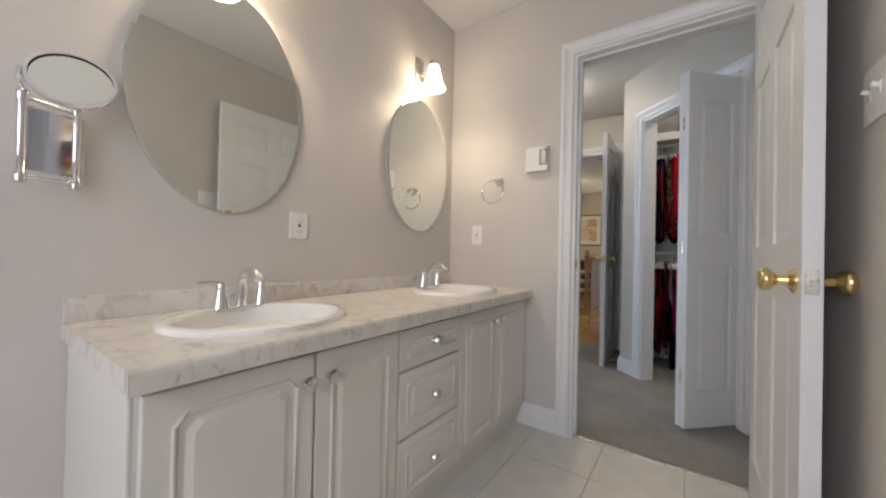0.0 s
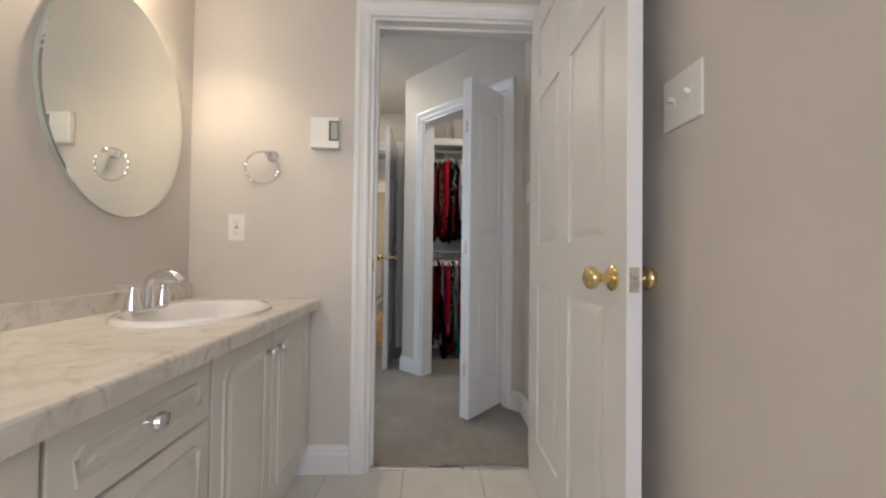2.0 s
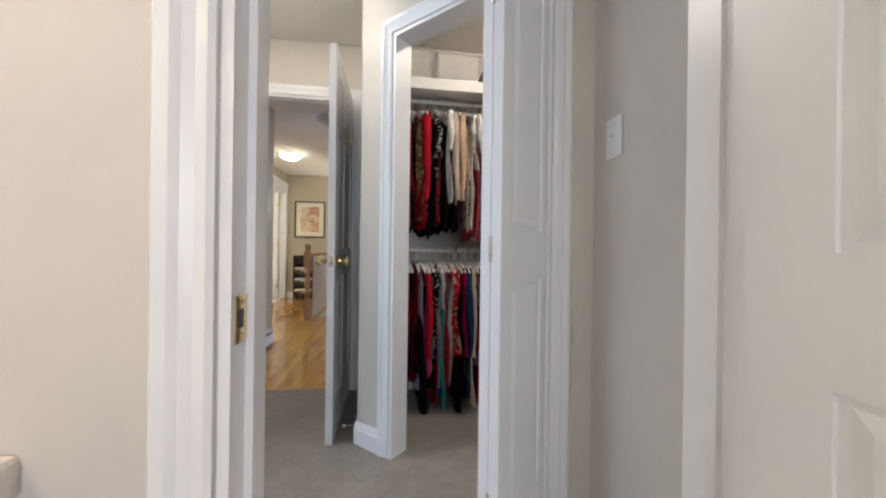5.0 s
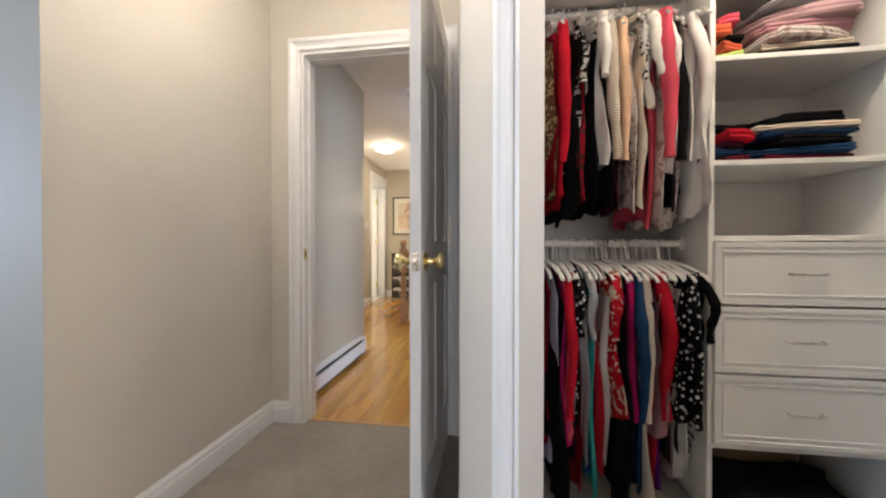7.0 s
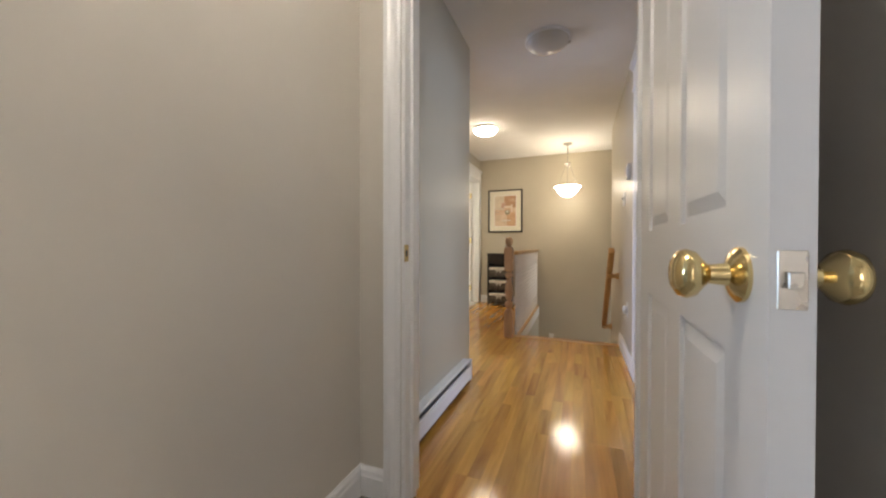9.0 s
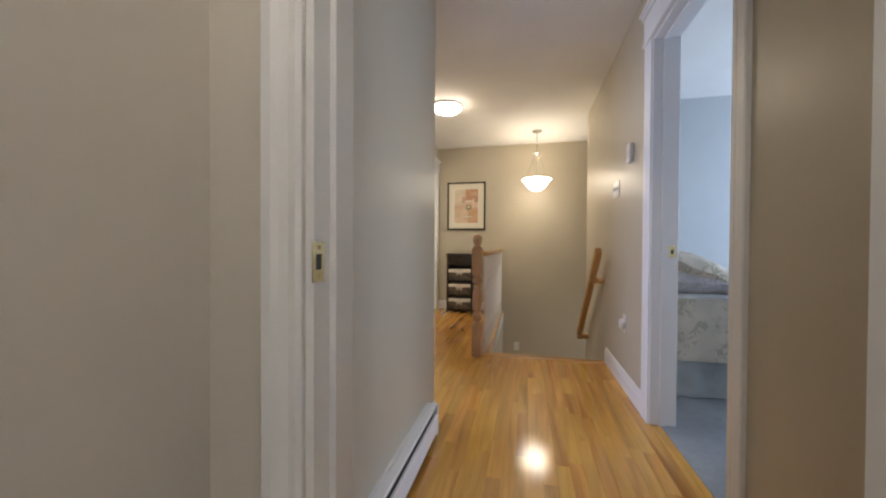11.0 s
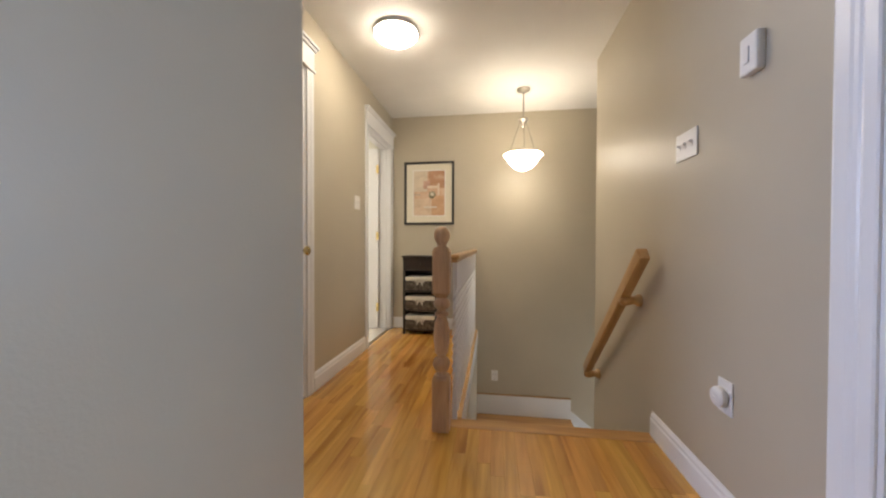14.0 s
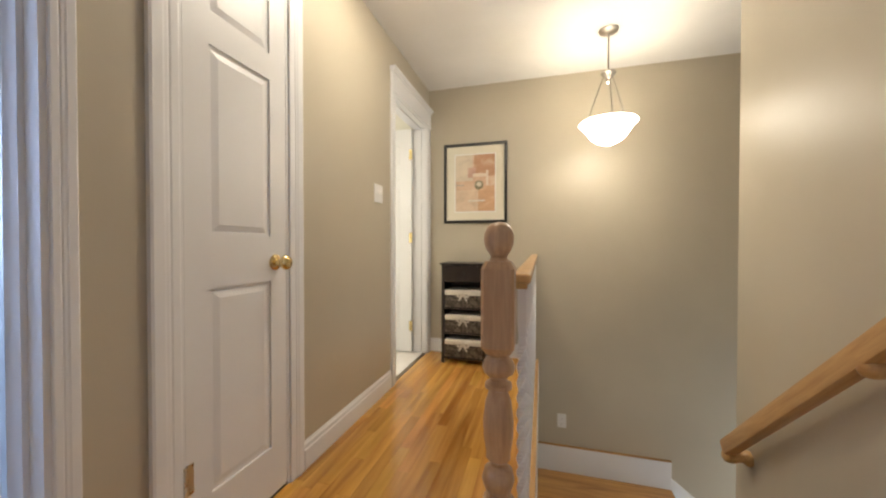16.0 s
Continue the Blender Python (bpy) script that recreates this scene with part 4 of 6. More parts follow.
def oval_mirror(cy, cz, label):
    ob = thing("oval_mirror", label, "mirror", Matrix.Translation((BX0, cy, cz)), "vanity mirrors")
    n, a, b = 72, 0.265, 0.376
    def disc(k0, x0, k1, x1):
        bm = bmesh.new()
        r0 = [bm.verts.new((x0, a * k0 * math.cos(t), b * k0 * math.sin(t))) for t in [2 * math.pi * i / n for i in range(n)]]
        r1 = [bm.verts.new((x1, (a - k1) * math.cos(t), (b - k1) * math.sin(t))) for t in [2 * math.pi * i / n for i in range(n)]]
        for i in range(n):
            bm.faces.new((r0[i], r0[(i + 1) % n], r1[(i + 1) % n], r1[i]))
        return bm, r1
    bm, rim = disc(1.0, 0.0145, 0.007, 0.0152)
    bm.faces.new(rim)
    part("glass", bm, M_MIRROR, ob, "bevelled silvered glass")
    bm, rim = disc(1.0, 0.0, 0.0, 0.0145)
    part("edge", bm, M_LCD, ob, "grey polished glass edge")
    return ob


oval_mirror(0.530, 1.446, "frameless oval mirror above the vanity basin")
oval_mirror(1.552, 1.446, "frameless oval mirror in the lamp-lit corner")


def sconce(cy, label):
    """A wall lamp with a bell-shaped glass shade that opens downwards."""
    ob = thing("wall_lamp", label, "wall lamp", Matrix.Translation((BX0, cy, 1.990)), "vanity lamps")
    part("backplate", boxes((0.0, 0.014, -0.032, 0.032, -0.065, 0.065), bevel=0.006), M_NICKEL, ob, "brushed nickel back plate", True)
    part("arm", tube([(0.012, 0, -0.02), (0.05, 0, -0.045), (0.084, 0, -0.035), (0.107, 0, 0.005), (0.112, 0, 0.02)], 0.007, 10), M_NICKEL, ob, "", True)
    part("holder", lathe(((0.010, 0.03), (0.024, 0.022), (0.027, -0.004), (0.022, -0.01)), 20, (0.112, 0, 0)), M_NICKEL, ob, "", True)
    prof = ((0.024, 0.0), (0.030, -0.02), (0.036, -0.05), (0.044, -0.085), (0.056, -0.115), (0.066, -0.130), (0.062, -0.130), (0.052, -0.113), (0.040, -0.083), (0.032, -0.05), (0.026, -0.02), (0.020, 0.0))
    part("shade", lathe(prof, 28, (0.112, 0, 0), close=False), M_GLASS_SH, ob, "lit frosted glass bell shade", True)
    part("bulb", lathe(((0.008, -0.02), (0.012, -0.05), (0.021, -0.075), (0.023, -0.088), (0.018, -0.102), (0.002, -0.110)), 20, (0.112, 0, 0)), M_BULB, ob, "lit frosted bulb", True)
    return ob


sconce(0.530, "nickel wall lamp with lit glass bell shade")
sconce(1.535, "nickel wall lamp with lit glass bell shade")

mag = thing("magnifying_mirror", "round chrome magnifying mirror on a folding wall arm", "mirror", Matrix.Translation((BX0, 0.135, 1.19)))
part("wall_plate", boxes((0.0, 0.010, 0.022, 0.062, -0.085, 0.085), bevel=0.004), M_CHROME, mag, "", True)
for y, x in ((0.044, 0.03), (-0.048, 0.075)):
    part("hinge_post", lathe(((0.009, -0.105), (0.0105, -0.102), (0.0105, -0.082), (0.008, -0.078), (0.008, 0.078), (0.0105, 0.082), (0.0105, 0.102), (0.009, 0.105)), 16, (x, y, 0)), M_CHROME, mag, "", True)
for z in (-0.088, 0.088):
    part("arm", tube([(0.03, 0.044, z), (0.075, -0.048, z)], 0.005, 10), M_CHROME, mag, "", True)
bm = bmesh.new()
for z in (-0.072, 0.072):
    for x, y in ((0.028, 0.040), (0.072, -0.044), (0.076, -0.042), (0.032, 0.042)):
        bm.verts.new((x, y, z))
bmesh.ops.convex_hull(bm, input=bm.verts[:])
part("swing_plate", bm, M_CHROME, mag, "flat chrome plate between the hinge posts")
part("neck", tube([(0.075, -0.048, 0.10), (0.085, -0.055, 0.125), (0.104, -0.055, 0.143)], 0.005, 8), M_CHROME, mag, "", True)
tilt = Matrix.Translation((0.11, 0.024, 0.143)) @ Matrix.Rotation(radians(-12), 4, "Z") @ Matrix.Rotation(radians(-24), 4, "Y") @ Matrix.Scale(0.86, 4)
part("rim", moved(lathe(((0.080, -0.008), (0.088, -0.008), (0.091, 0.0), (0.088, 0.009), (0.080, 0.009)), 48, (0, 0, 0), "X", False), tilt), M_CHROME, mag, "polished chrome rim", True)
part("glass", moved(lathe(((0.082, 0.004), (0.0001, 0.0041)), 48, (0, 0, 0), "X", False), tilt), M_MIRROR, mag, "round silvered glass")
part("back", moved(lathe(((0.082, -0.007), (0.0001, -0.0071)), 48, (0, 0, 0), "X", False), tilt), M_CHROME, mag, "chrome back")


# ==== closet ====
CB = HY0 - 0.02                                       # closet's back wall
CF = 3.52                                             # front of the closet fittings
CW0 = CORNER[0] + 0.1
shelf = thing("closet_shelf", "long white closet shelf with a deep front edge", "shelf")
part("board", boxes((CW0, 1.55, CF, CB, 1.985, 2.01), bevel=0.002, seg=1), M_MELA, shelf)
part("front_edge", boxes((CW0, 1.55, CF - 0.018, CF, 1.950, 2.016), bevel=0.004), M_MELA, shelf)
part("cleat", boxes((CW0, 1.55, CB - 0.018, CB, 1.90, 1.985)), M_MELA, shelf)
for z, lab in ((1.950, "upper"), (0.990, "lower")):
    rod = thing("closet_rod", "white closet rod under the shelf" if lab == "upper" else "white lower closet rod below the short clothes", "closet rod", None, "closet rods")
    part("rod", tube([(CW0, 3.70, z), (0.40, 3.70, z)], 0.014, 14), M_MELA, rod, "", True)
    for x in (CW0 + 0.004, 0.396):
        part("socket", lathe(((0.026, -0.004), (0.026, 0.004)), 18, (x, 3.70, z), "X"), M_PLASTIC, rod, "", True)
rail = thing("hanging_strip", "white wall strip carrying the lower rod", "rail")
part("strip", boxes((CW0, 0.40, CB - 0.018, CB, 0.92, 1.0), bevel=0.002, seg=1), M_MELA, rail)

tower = thing("closet_drawer_tower", "white closet tower with shelves and three drawers", "shelf unit")
TX0, TX1 = 0.40, 0.985
part("side_panel", boxes((TX0, TX0 + 0.018, CF - 0.002, CB, 0.0, 1.95), bevel=0.001, seg=1), M_MELA, tower)
part("side_panel", boxes((TX1, TX1 + 0.018, CF - 0.002, CB, 0.0, 1.95), bevel=0.001, seg=1), M_MELA, tower)
part("back_panel", boxes((TX0 + 0.018, TX1, CB - 0.006, CB - 0.001, 0.256, 1.95)), M_MELA, tower)
for z in (1.636, 1.266, 0.998, 0.256):
    part("shelf_board", boxes((TX0 + 0.018, TX1, CF, CB - 0.006, z, z + 0.019), bevel=0.0015, seg=1), M_MELA, tower)
for z0, z1 in ((0.775, 0.994), (0.535, 0.767), (0.278, 0.527)):
    w, h = TX1 - TX0 - 0.012, z1 - z0
    d = part("drawer", moved(boxes((0, w, 0, 0.018, 0, h), bevel=0.003), Matrix.Translation((TX0 + 0.014, CF - 0.012, z0))), M_MELA, tower)
    fr = boxes((0.0, w, -0.007, 0, 0, 0.020), (0.0, w, -0.007, 0, h - 0.020, h), (0, 0.020, -0.007, 0, 0.020, h - 0.020), (w - 0.020, w, -0.007, 0, 0.020, h - 0.020),
               (0.028, w - 0.028, -0.005, 0, 0.030, 0.038), (0.028, w - 0.028, -0.005, 0, h - 0.038, h - 0.030), (0.028, 0.036, -0.005, 0, 0.038, h - 0.038), (w - 0.036, w - 0.028, -0.005, 0, 0.038, h - 0.038), bevel=0.002, seg=1)
    part("moulded_frame", moved(fr, Matrix.Translation((TX0 + 0.014, CF - 0.012, z0))), M_MELA, d)
    cx, cz = TX0 + 0.014 + w / 2, z0 + h * 0.5
    part("handle", tube([(cx - 0.052, CF - 0.013, cz), (cx - 0.052, CF - 0.030, cz), (cx - 0.03, CF - 0.036, cz), (cx + 0.03, CF - 0.036, cz), (cx + 0.052, CF - 0.030, cz), (cx + 0.052, CF - 0.013, cz)], 0.0042, 8), M_NICKEL, d, "brushed nickel bar handle", True)

rack = thing("shoe_rack", "white shelves of shoes at the closet's end", "shelf unit")
part("side_panel", boxes((1.10, 1.118, 2.9, 3.40, 0, 1.0)), M_MELA, rack)
for z in (0.12, 0.30, 0.48, 0.66, 0.84):
    part("shelf_board", boxes((1.118, 1.55, 2.9, 3.40, z, z + 0.016), bevel=0.001, seg=1), M_MELA, rack)


def shoe(m, mat, label):
    ob = thing("shoe", label, "shoe", m, "shoes on the rack")
    bm = bmesh.new()
    rows = []
    for u in [i / 10 for i in range(11)]:
        w = 0.036 * (0.75 + 0.35 * math.sin(math.pi * min(1, u * 1.15)))
        h = 0.085 - 0.055 * u if u < 0.9 else 0.03
        rows.append([bm.verts.new((u * 0.25, w * math.cos(a), 0.004 + max(0.0, h * math.sin(a)))) for a in [math.pi * k / 8 for k in range(9)]])
    for a, b in zip(rows, rows[1:]):
        for i in range(8):
            bm.faces.new((a[i], a[i + 1], b[i + 1], b[i]))
        bm.faces.new((a[0], b[0], b[8], a[8]))
    bm.faces.new(rows[0])
    bm.faces.new(rows[-1][::-1])
    part("upper", bm, mat, ob, "", True)
    part("sole", boxes((0, 0.25, -0.032, 0.032, 0, 0.006), bevel=0.002, seg=1), M_DARKPL, ob, "dark sole")
    return ob


LEATH = [glossy("black_leather", (0.02, 0.02, 0.02), 0.3), glossy("red_leather", (0.35, 0.02, 0.03), 0.3), glossy("tan_leather", (0.35, 0.2, 0.1), 0.35)]
for i, z in enumerate((0.136, 0.316, 0.496, 0.676, 0.856)):
    for j in range(4):
        shoe(Matrix.Translation((1.17 + 0.10 * j, 3.22, z)) @ Matrix.Rotation(radians(-90), 4, "Z"), LEATH[(i + j // 2) % 3], ("black leather", "red leather", "tan leather")[(i + j // 2) % 3] + " shoe resting on the white rack")

RED, DRED, CORAL = (0.44, 0.012, 0.026), (0.20, 0.006, 0.014), (0.58, 0.075, 0.115)
BLACK, NAVY, WHITE, CREAM = (0.007, 0.007, 0.008), (0.015, 0.045, 0.11), (0.76, 0.74, 0.72), (0.64, 0.56, 0.47)
TAN, PLUM, PURPLE, GREY, TEAL, MAG = (0.62, 0.41, 0.28), (0.05, 0.008, 0.022), (0.11, 0.02, 0.19), (0.34, 0.34, 0.36), (0.03, 0.36, 0.33), (0.36, 0.012, 0.10)
ROYAL, MAUVE, MAROON = (0.03, 0.06, 0.32), (0.42, 0.22, 0.25), (0.12, 0.01, 0.02)
FAB = {
    "black": cloth("black_jersey", BLACK), "red": cloth("red_jersey", RED), "dark_red": cloth("dark_red_knit", DRED), "coral": cloth("coral_knit", CORAL),
    "navy": cloth("navy_denim", NAVY), "white": cloth("white_cotton", WHITE), "cream": cloth("cream_knit", CREAM), "tan": cloth("tan_suede", TAN),
    "plum": cloth("plum_knit", PLUM), "purple": cloth("purple_jersey", PURPLE), "grey": cloth("grey_marl", GREY), "teal": cloth("teal_cotton", TEAL), "magenta": cloth("magenta_knit", MAG),
    "royal": cloth("royal_blue_cotton", ROYAL), "mauve": cloth("mauve_knit", MAUVE), "maroon": cloth("maroon_cotton", MAROON),
    "black_floral": cloth("black_floral", BLACK, "flowers", (0.42, 0.40, 0.38), 0.55), "red_floral": cloth("red_floral", DRED, "flowers", (0.02, 0.015, 0.015), 0.5), "brown_floral": cloth("brown_floral", (0.12, 0.06, 0.03), "flowers", (0.38, 0.26, 0.14), 0.4),
    "cream_floral": cloth("cream_floral", RED, "flowers", (0.55, 0.48, 0.38), 0.55), "dots": cloth("dotted_black", BLACK, "dots", (0.6, 0.6, 0.6), 0.8), "bw": cloth("black_white_print", (0.55, 0.54, 0.52), "flowers", BLACK, 0.4),
    "pale_floral": cloth("pale_floral", (0.60, 0.55, 0.52), "flowers", (0.34, 0.24, 0.22), 0.6), "grey_stripe": cloth("grey_stripe", (0.32, 0.32, 0.34), "bands", (0.10, 0.10, 0.11), 0.3), "lavender": cloth("lavender_jersey", (0.36, 0.34, 0.44)),
    "striped": cloth("striped_knit", CREAM, "bands", (0.30, 0.26, 0.22), 0.35),
}
WORDS = {"pale_floral": "pale floral", "grey_stripe": "grey striped", "lavender": "pale lavender", "black": "plain black", "red": "bright red", "dark_red": "dark red knitted", "coral": "coral pink", "navy": "navy blue", "white": "white cotton", "cream": "cream knitted", "tan": "tan suede-look", "plum": "dark plum",
         "purple": "deep purple", "grey": "grey marl", "teal": "teal cotton", "magenta": "magenta knitted", "royal": "royal blue", "mauve": "mauve knitted", "maroon": "maroon cotton", "black_floral": "black floral", "red_floral": "dark red floral", "brown_floral": "brown floral",
         "cream_floral": "red and cream floral", "dots": "black dotted", "bw": "black and white printed", "striped": "cream striped"}
VIS0, VIS1 = -0.165, 0.372
rng = random.Random(7)


def garment(x, y, z, length, key, sleeve="", half=0.19, thick=0.017, turn=0.0, flare=0.0, kind="shirt", group="clothes on the upper rod", cut=0.0, drop0=0.0, neck=0.0):
    """A garment hanging edge-on from a hanger; x along the rod, z is the rod's height."""
    ob = thing("hanging_" + kind, "%s %s on a white plastic hanger" % (WORDS[key], kind), "clothing", Matrix.Translation((x, y, z)) @ Matrix.Rotation(radians(turn), 4, "Z"), group)
    hook = [(0, 0.016 * math.sin(a) , 0.0165 * math.cos(a)) for a in [radians(-150 + 25 * i) for i in range(11)]] + [(0, 0, -0.045 - neck)]
    part("hook", tube(hook, 0.0034, 6), M_CHROME if rng.random() < 0.2 else M_PLASTIC, ob, "", True)
    part("hanger_bar", tube([(0, -half * 1.04, -0.108 - neck), (0, -half * 0.95, -0.092 - neck), (0, -half * 0.5, -0.062 - neck), (0, 0, -0.045 - neck), (0, half * 0.5, -0.062 - neck), (0, half * 0.95, -0.092 - neck), (0, half * 1.04, -0.108 - neck)], 0.0058, 8), M_PLASTIC, ob, "white plastic hanger", True)
    n, rows, bm = 40, [], bmesh.new()
    lean = rng.uniform(-0.02, 0.02)
    ph, k1, k2 = rng.uniform(0, 6), rng.uniform(30, 48), rng.uniform(70, 105)
    for u in (0.0, 0.02, 0.05, 0.09, 0.14, 0.20, 0.27, 0.34, 0.42, 0.50, 0.58, 0.66, 0.74, 0.82, 0.90, 0.96, 1.0):
        w = half * min(1.0, 0.34 + u * 6.2) * (1.0 - 0.12 * math.sin(math.pi * min(1, u * 1.3))) + flare * u
        w *= 1 + (0.05 * math.sin(7 * u + ph) + 0.025 * math.sin(17 * u + 2 * ph)) * min(1, u * 4)
        t = thick * (0.55 + 0.35 * math.sin(math.pi * min(1.0, u * 1.1)) + 0.12 * math.sin(11 * u + ph))
        zz = -0.050 - neck - drop0 - u * length
        row = []
        for i in range(n):
            a = 2 * math.pi * i / n
            c, s = math.cos(a), math.sin(a)
            yy = w * (abs(c) ** 0.75) * (1 if c > 0 else -1)
            drop = 0.30 * half * min(1.0, abs(yy) / half) if u < 0.12 else 0.05 * half * (1 - u)
            fold = (0.010 * math.sin(k1 * yy + ph + 1.6 * u) + 0.0065 * math.sin(k2 * yy + 2 * ph - 2.4 * u)) * min(1, 0.15 + u * 1.6)
            xx = t * s + fold + lean * u * u + 0.006 * math.sin(9 * u + 3 * ph)
            hem = (0.022 * math.sin(k1 * 0.7 * yy + ph) + 0.010 * math.sin(k2 * 0.8 * yy)) * max(0.0, u - 0.8) * 5 + cut * yy * u
            row.append(bm.verts.new((xx, yy, zz - drop + hem)))
        rows.append(row)
    for a, b in zip(rows, rows[1:]):
        for i in range(n):
            bm.faces.new((a[i], a[(i + 1) % n], b[(i + 1) % n], b[i]))
    bm.faces.new(rows[0][::-1])
    bm.faces.new(rows[-1])
    part("garment", bm, FAB[key], ob, "", True)
    if sleeve:
        ln = 0.46 if kind not in ("blouse", "shirt") else 0.17
        sw, pts, rad = rng.uniform(-0.5, 0.5), [], []
        for j in range(13):
            f = j / 12
            pts.append((0.004 + 0.016 * f * sw + 0.004 * math.sin(9 * f + ph), -half * (0.84 + 0.24 * math.sin(math.pi * min(1.0, f * 1.4) * 0.62)) + 0.010 * math.sin(6 * f + 2 * ph), -0.085 - neck - (ln + 0.07) * f))
            rad.append(thick * (0.62 + 0.34 * math.sin(math.pi * min(1.0, 0.15 + f)) + 0.10 * math.sin(23 * f + ph)))
        part("sleeve", tube(pts, 0.02, 12, rad), FAB[sleeve], ob, "", True)
    return ob


UPROD, LOROD = 1.950, 0.990                          # heights of the two rods
BEHIND = ("black", "dark_red", "plum", "black", "red", "black", "dark_red", "black", "navy", "red", "black")
for i, key in enumerate(BEHIND):
    x = CW0 + 0.035 + i * (VIS0 - CW0 - 0.06) / len(BEHIND)
    garment(x, 3.70, UPROD, 0.70 + 0.02 * (i % 4), key, "", 0.19, 0.018, 6, 0.0, "shirt", neck=0.045)
    garment(x, 3.70, LOROD, 0.72 + 0.02 * (i % 5), BEHIND[-1 - i], "", 0.20, 0.018, 6, 0.0, "dress", "clothes on the lower rod", neck=0.025)
# along the rod from 0 to 1, hem height, fabric, sleeve, kind, thickness
UPPER = ((0.00, 1.19, "brown_floral", "", "blouse", 0.020), (0.045, 1.17, "dark_red", "", "cardigan", 0.018), (0.09, 1.13, "red", "red", "dress", 0.024), (0.135, 1.10, "black", "", "dress", 0.018),
         (0.17, 1.20, "black_floral", "black_floral", "blouse", 0.022), (0.215, 1.14, "red_floral", "", "dress", 0.022), (0.255, 1.10, "black", "", "shirt", 0.018), (0.295, 1.31, "white", "white", "blouse", 0.022), (0.335, 1.12, "black", "", "dress", 0.018),
         (0.375, 1.27, "striped", "striped", "cardigan", 0.024), (0.42, 1.13, "black", "", "shirt", 0.016), (0.455, 1.12, "plum", "", "shirt", 0.014), (0.49, 1.37, "tan", "tan", "jacket", 0.024), (0.535, 1.14, "pale_floral", "", "blouse", 0.020),
         (0.575, 1.24, "bw", "bw", "blouse", 0.018), (0.615, 1.15, "cream", "", "cardigan", 0.020), (0.66, 1.48, "white", "white", "blouse", 0.024), (0.70, 1.07, "coral", "coral", "cardigan", 0.028), (0.75, 1.06, "pale_floral", "", "blouse", 0.016),
         (0.79, 1.28, "white", "white", "shirt", 0.018), (0.83, 1.10, "black", "black", "dress", 0.024), (0.88, 1.07, "pale_floral", "", "shirt", 0.016), (0.92, 1.30, "white", "white", "cardigan", 0.024), (0.965, 1.08, "white", "", "shirt", 0.016), (1.0, 1.26, "maroon", "", "shirt", 0.014))
for u, hem, key, sl, kd, th in UPPER:
    x = VIS0 + u * (VIS1 - VIS0)
    garment(x, 3.70 + rng.uniform(-0.025, 0.02), UPROD, 1.855 - hem, key, sl, 0.20 + rng.uniform(-0.025, 0.03), th, rng.uniform(2, 10), -0.07 if key == "coral" else rng.uniform(-0.03, 0.03), kd, cut=rng.uniform(-0.14, 0.14), neck=0.045)
LOWER = ((0.0, 0.17, "dark_red", "", "shirt", 0.015), (0.035, 0.13, "lavender", "", "shirt", 0.014), (0.07, 0.05, "black", "", "trousers", 0.018), (0.105, 0.20, "magenta", "", "shirt", 0.012), (0.135, 0.26, "coral", "red", "cardigan", 0.018), (0.17, 0.30, "grey_stripe", "", "shirt", 0.014), (0.205, 0.26, "dots", "dots", "blouse", 0.020),
         (0.24, 0.04, "dark_red", "", "dress", 0.014), (0.265, 0.17, "grey", "grey", "shirt", 0.015), (0.295, 0.09, "royal", "", "shirt", 0.010), (0.32, 0.05, "teal", "", "dress", 0.012), (0.345, 0.13, "red", "", "cardigan", 0.015), (0.385, 0.17, "white", "", "shirt", 0.012), (0.425, 0.37, "cream_floral", "cream_floral", "blouse", 0.022),
         (0.47, 0.08, "black", "", "trousers", 0.014), (0.50, 0.16, "magenta", "magenta", "cardigan", 0.016), (0.535, 0.30, "black", "", "shirt", 0.012), (0.57, 0.07, "navy", "navy", "dress", 0.020), (0.615, 0.07, "cream", "cream", "cardigan", 0.016), (0.65, 0.12, "black", "", "shirt", 0.014), (0.685, 0.30, "mauve", "", "shirt", 0.012),
         (0.725, 0.04, "red", "red", "dress", 0.024), (0.775, 0.20, "black", "", "shirt", 0.012), (0.81, 0.05, "purple", "", "dress", 0.018), (0.845, 0.40, "pale_floral", "", "blouse", 0.013), (0.875, 0.36, "dots", "dots", "dress", 0.018), (0.92, 0.10, "white", "", "shirt", 0.014), (0.955, 0.58, "black", "black", "shirt", 0.016), (0.99, 0.16, "bw", "", "blouse", 0.012))
for u, hem, key, sl, kd, th in LOWER:
    x = VIS0 + u * (VIS1 - VIS0)
    garment(x, 3.70 + rng.uniform(-0.035, 0.03), LOROD, 0.905 - hem, key, sl, 0.20 + rng.uniform(-0.03, 0.035), th * 1.1, rng.uniform(2, 10), 0.05 if key == "cream_floral" else rng.uniform(-0.05, 0.03), kd, "clothes on the lower rod", cut=rng.uniform(-0.14, 0.14), drop0=0.012, neck=0.025)
# Dark fillers set back: their colour stands in for shade between garments.
for i in range(13):
    x = VIS0 + (i + 0.55) / 13 * (VIS1 - VIS0 - 0.01)
    garment(x, 3.735, UPROD, 0.66 + 0.012 * (i * 5 % 7), ("black", "black", "plum")[i % 3], "", 0.17, 0.013, rng.uniform(-4, 4), 0.0, "shirt", cut=rng.uniform(-0.1, 0.1), neck=0.045)
    garment(x + 0.006, 3.735, LOROD, 0.66 + 0.02 * (i * 3 % 7), ("black", "navy", "black", "maroon")[i % 4], "", 0.17, 0.013, rng.uniform(-4, 4), 0.0, "dress", "clothes on the lower rod", cut=rng.uniform(-0.1, 0.1), drop0=0.012, neck=0.025)
END_ROD = thing("closet_rod", "short white rod at the closet's end", "closet rod")
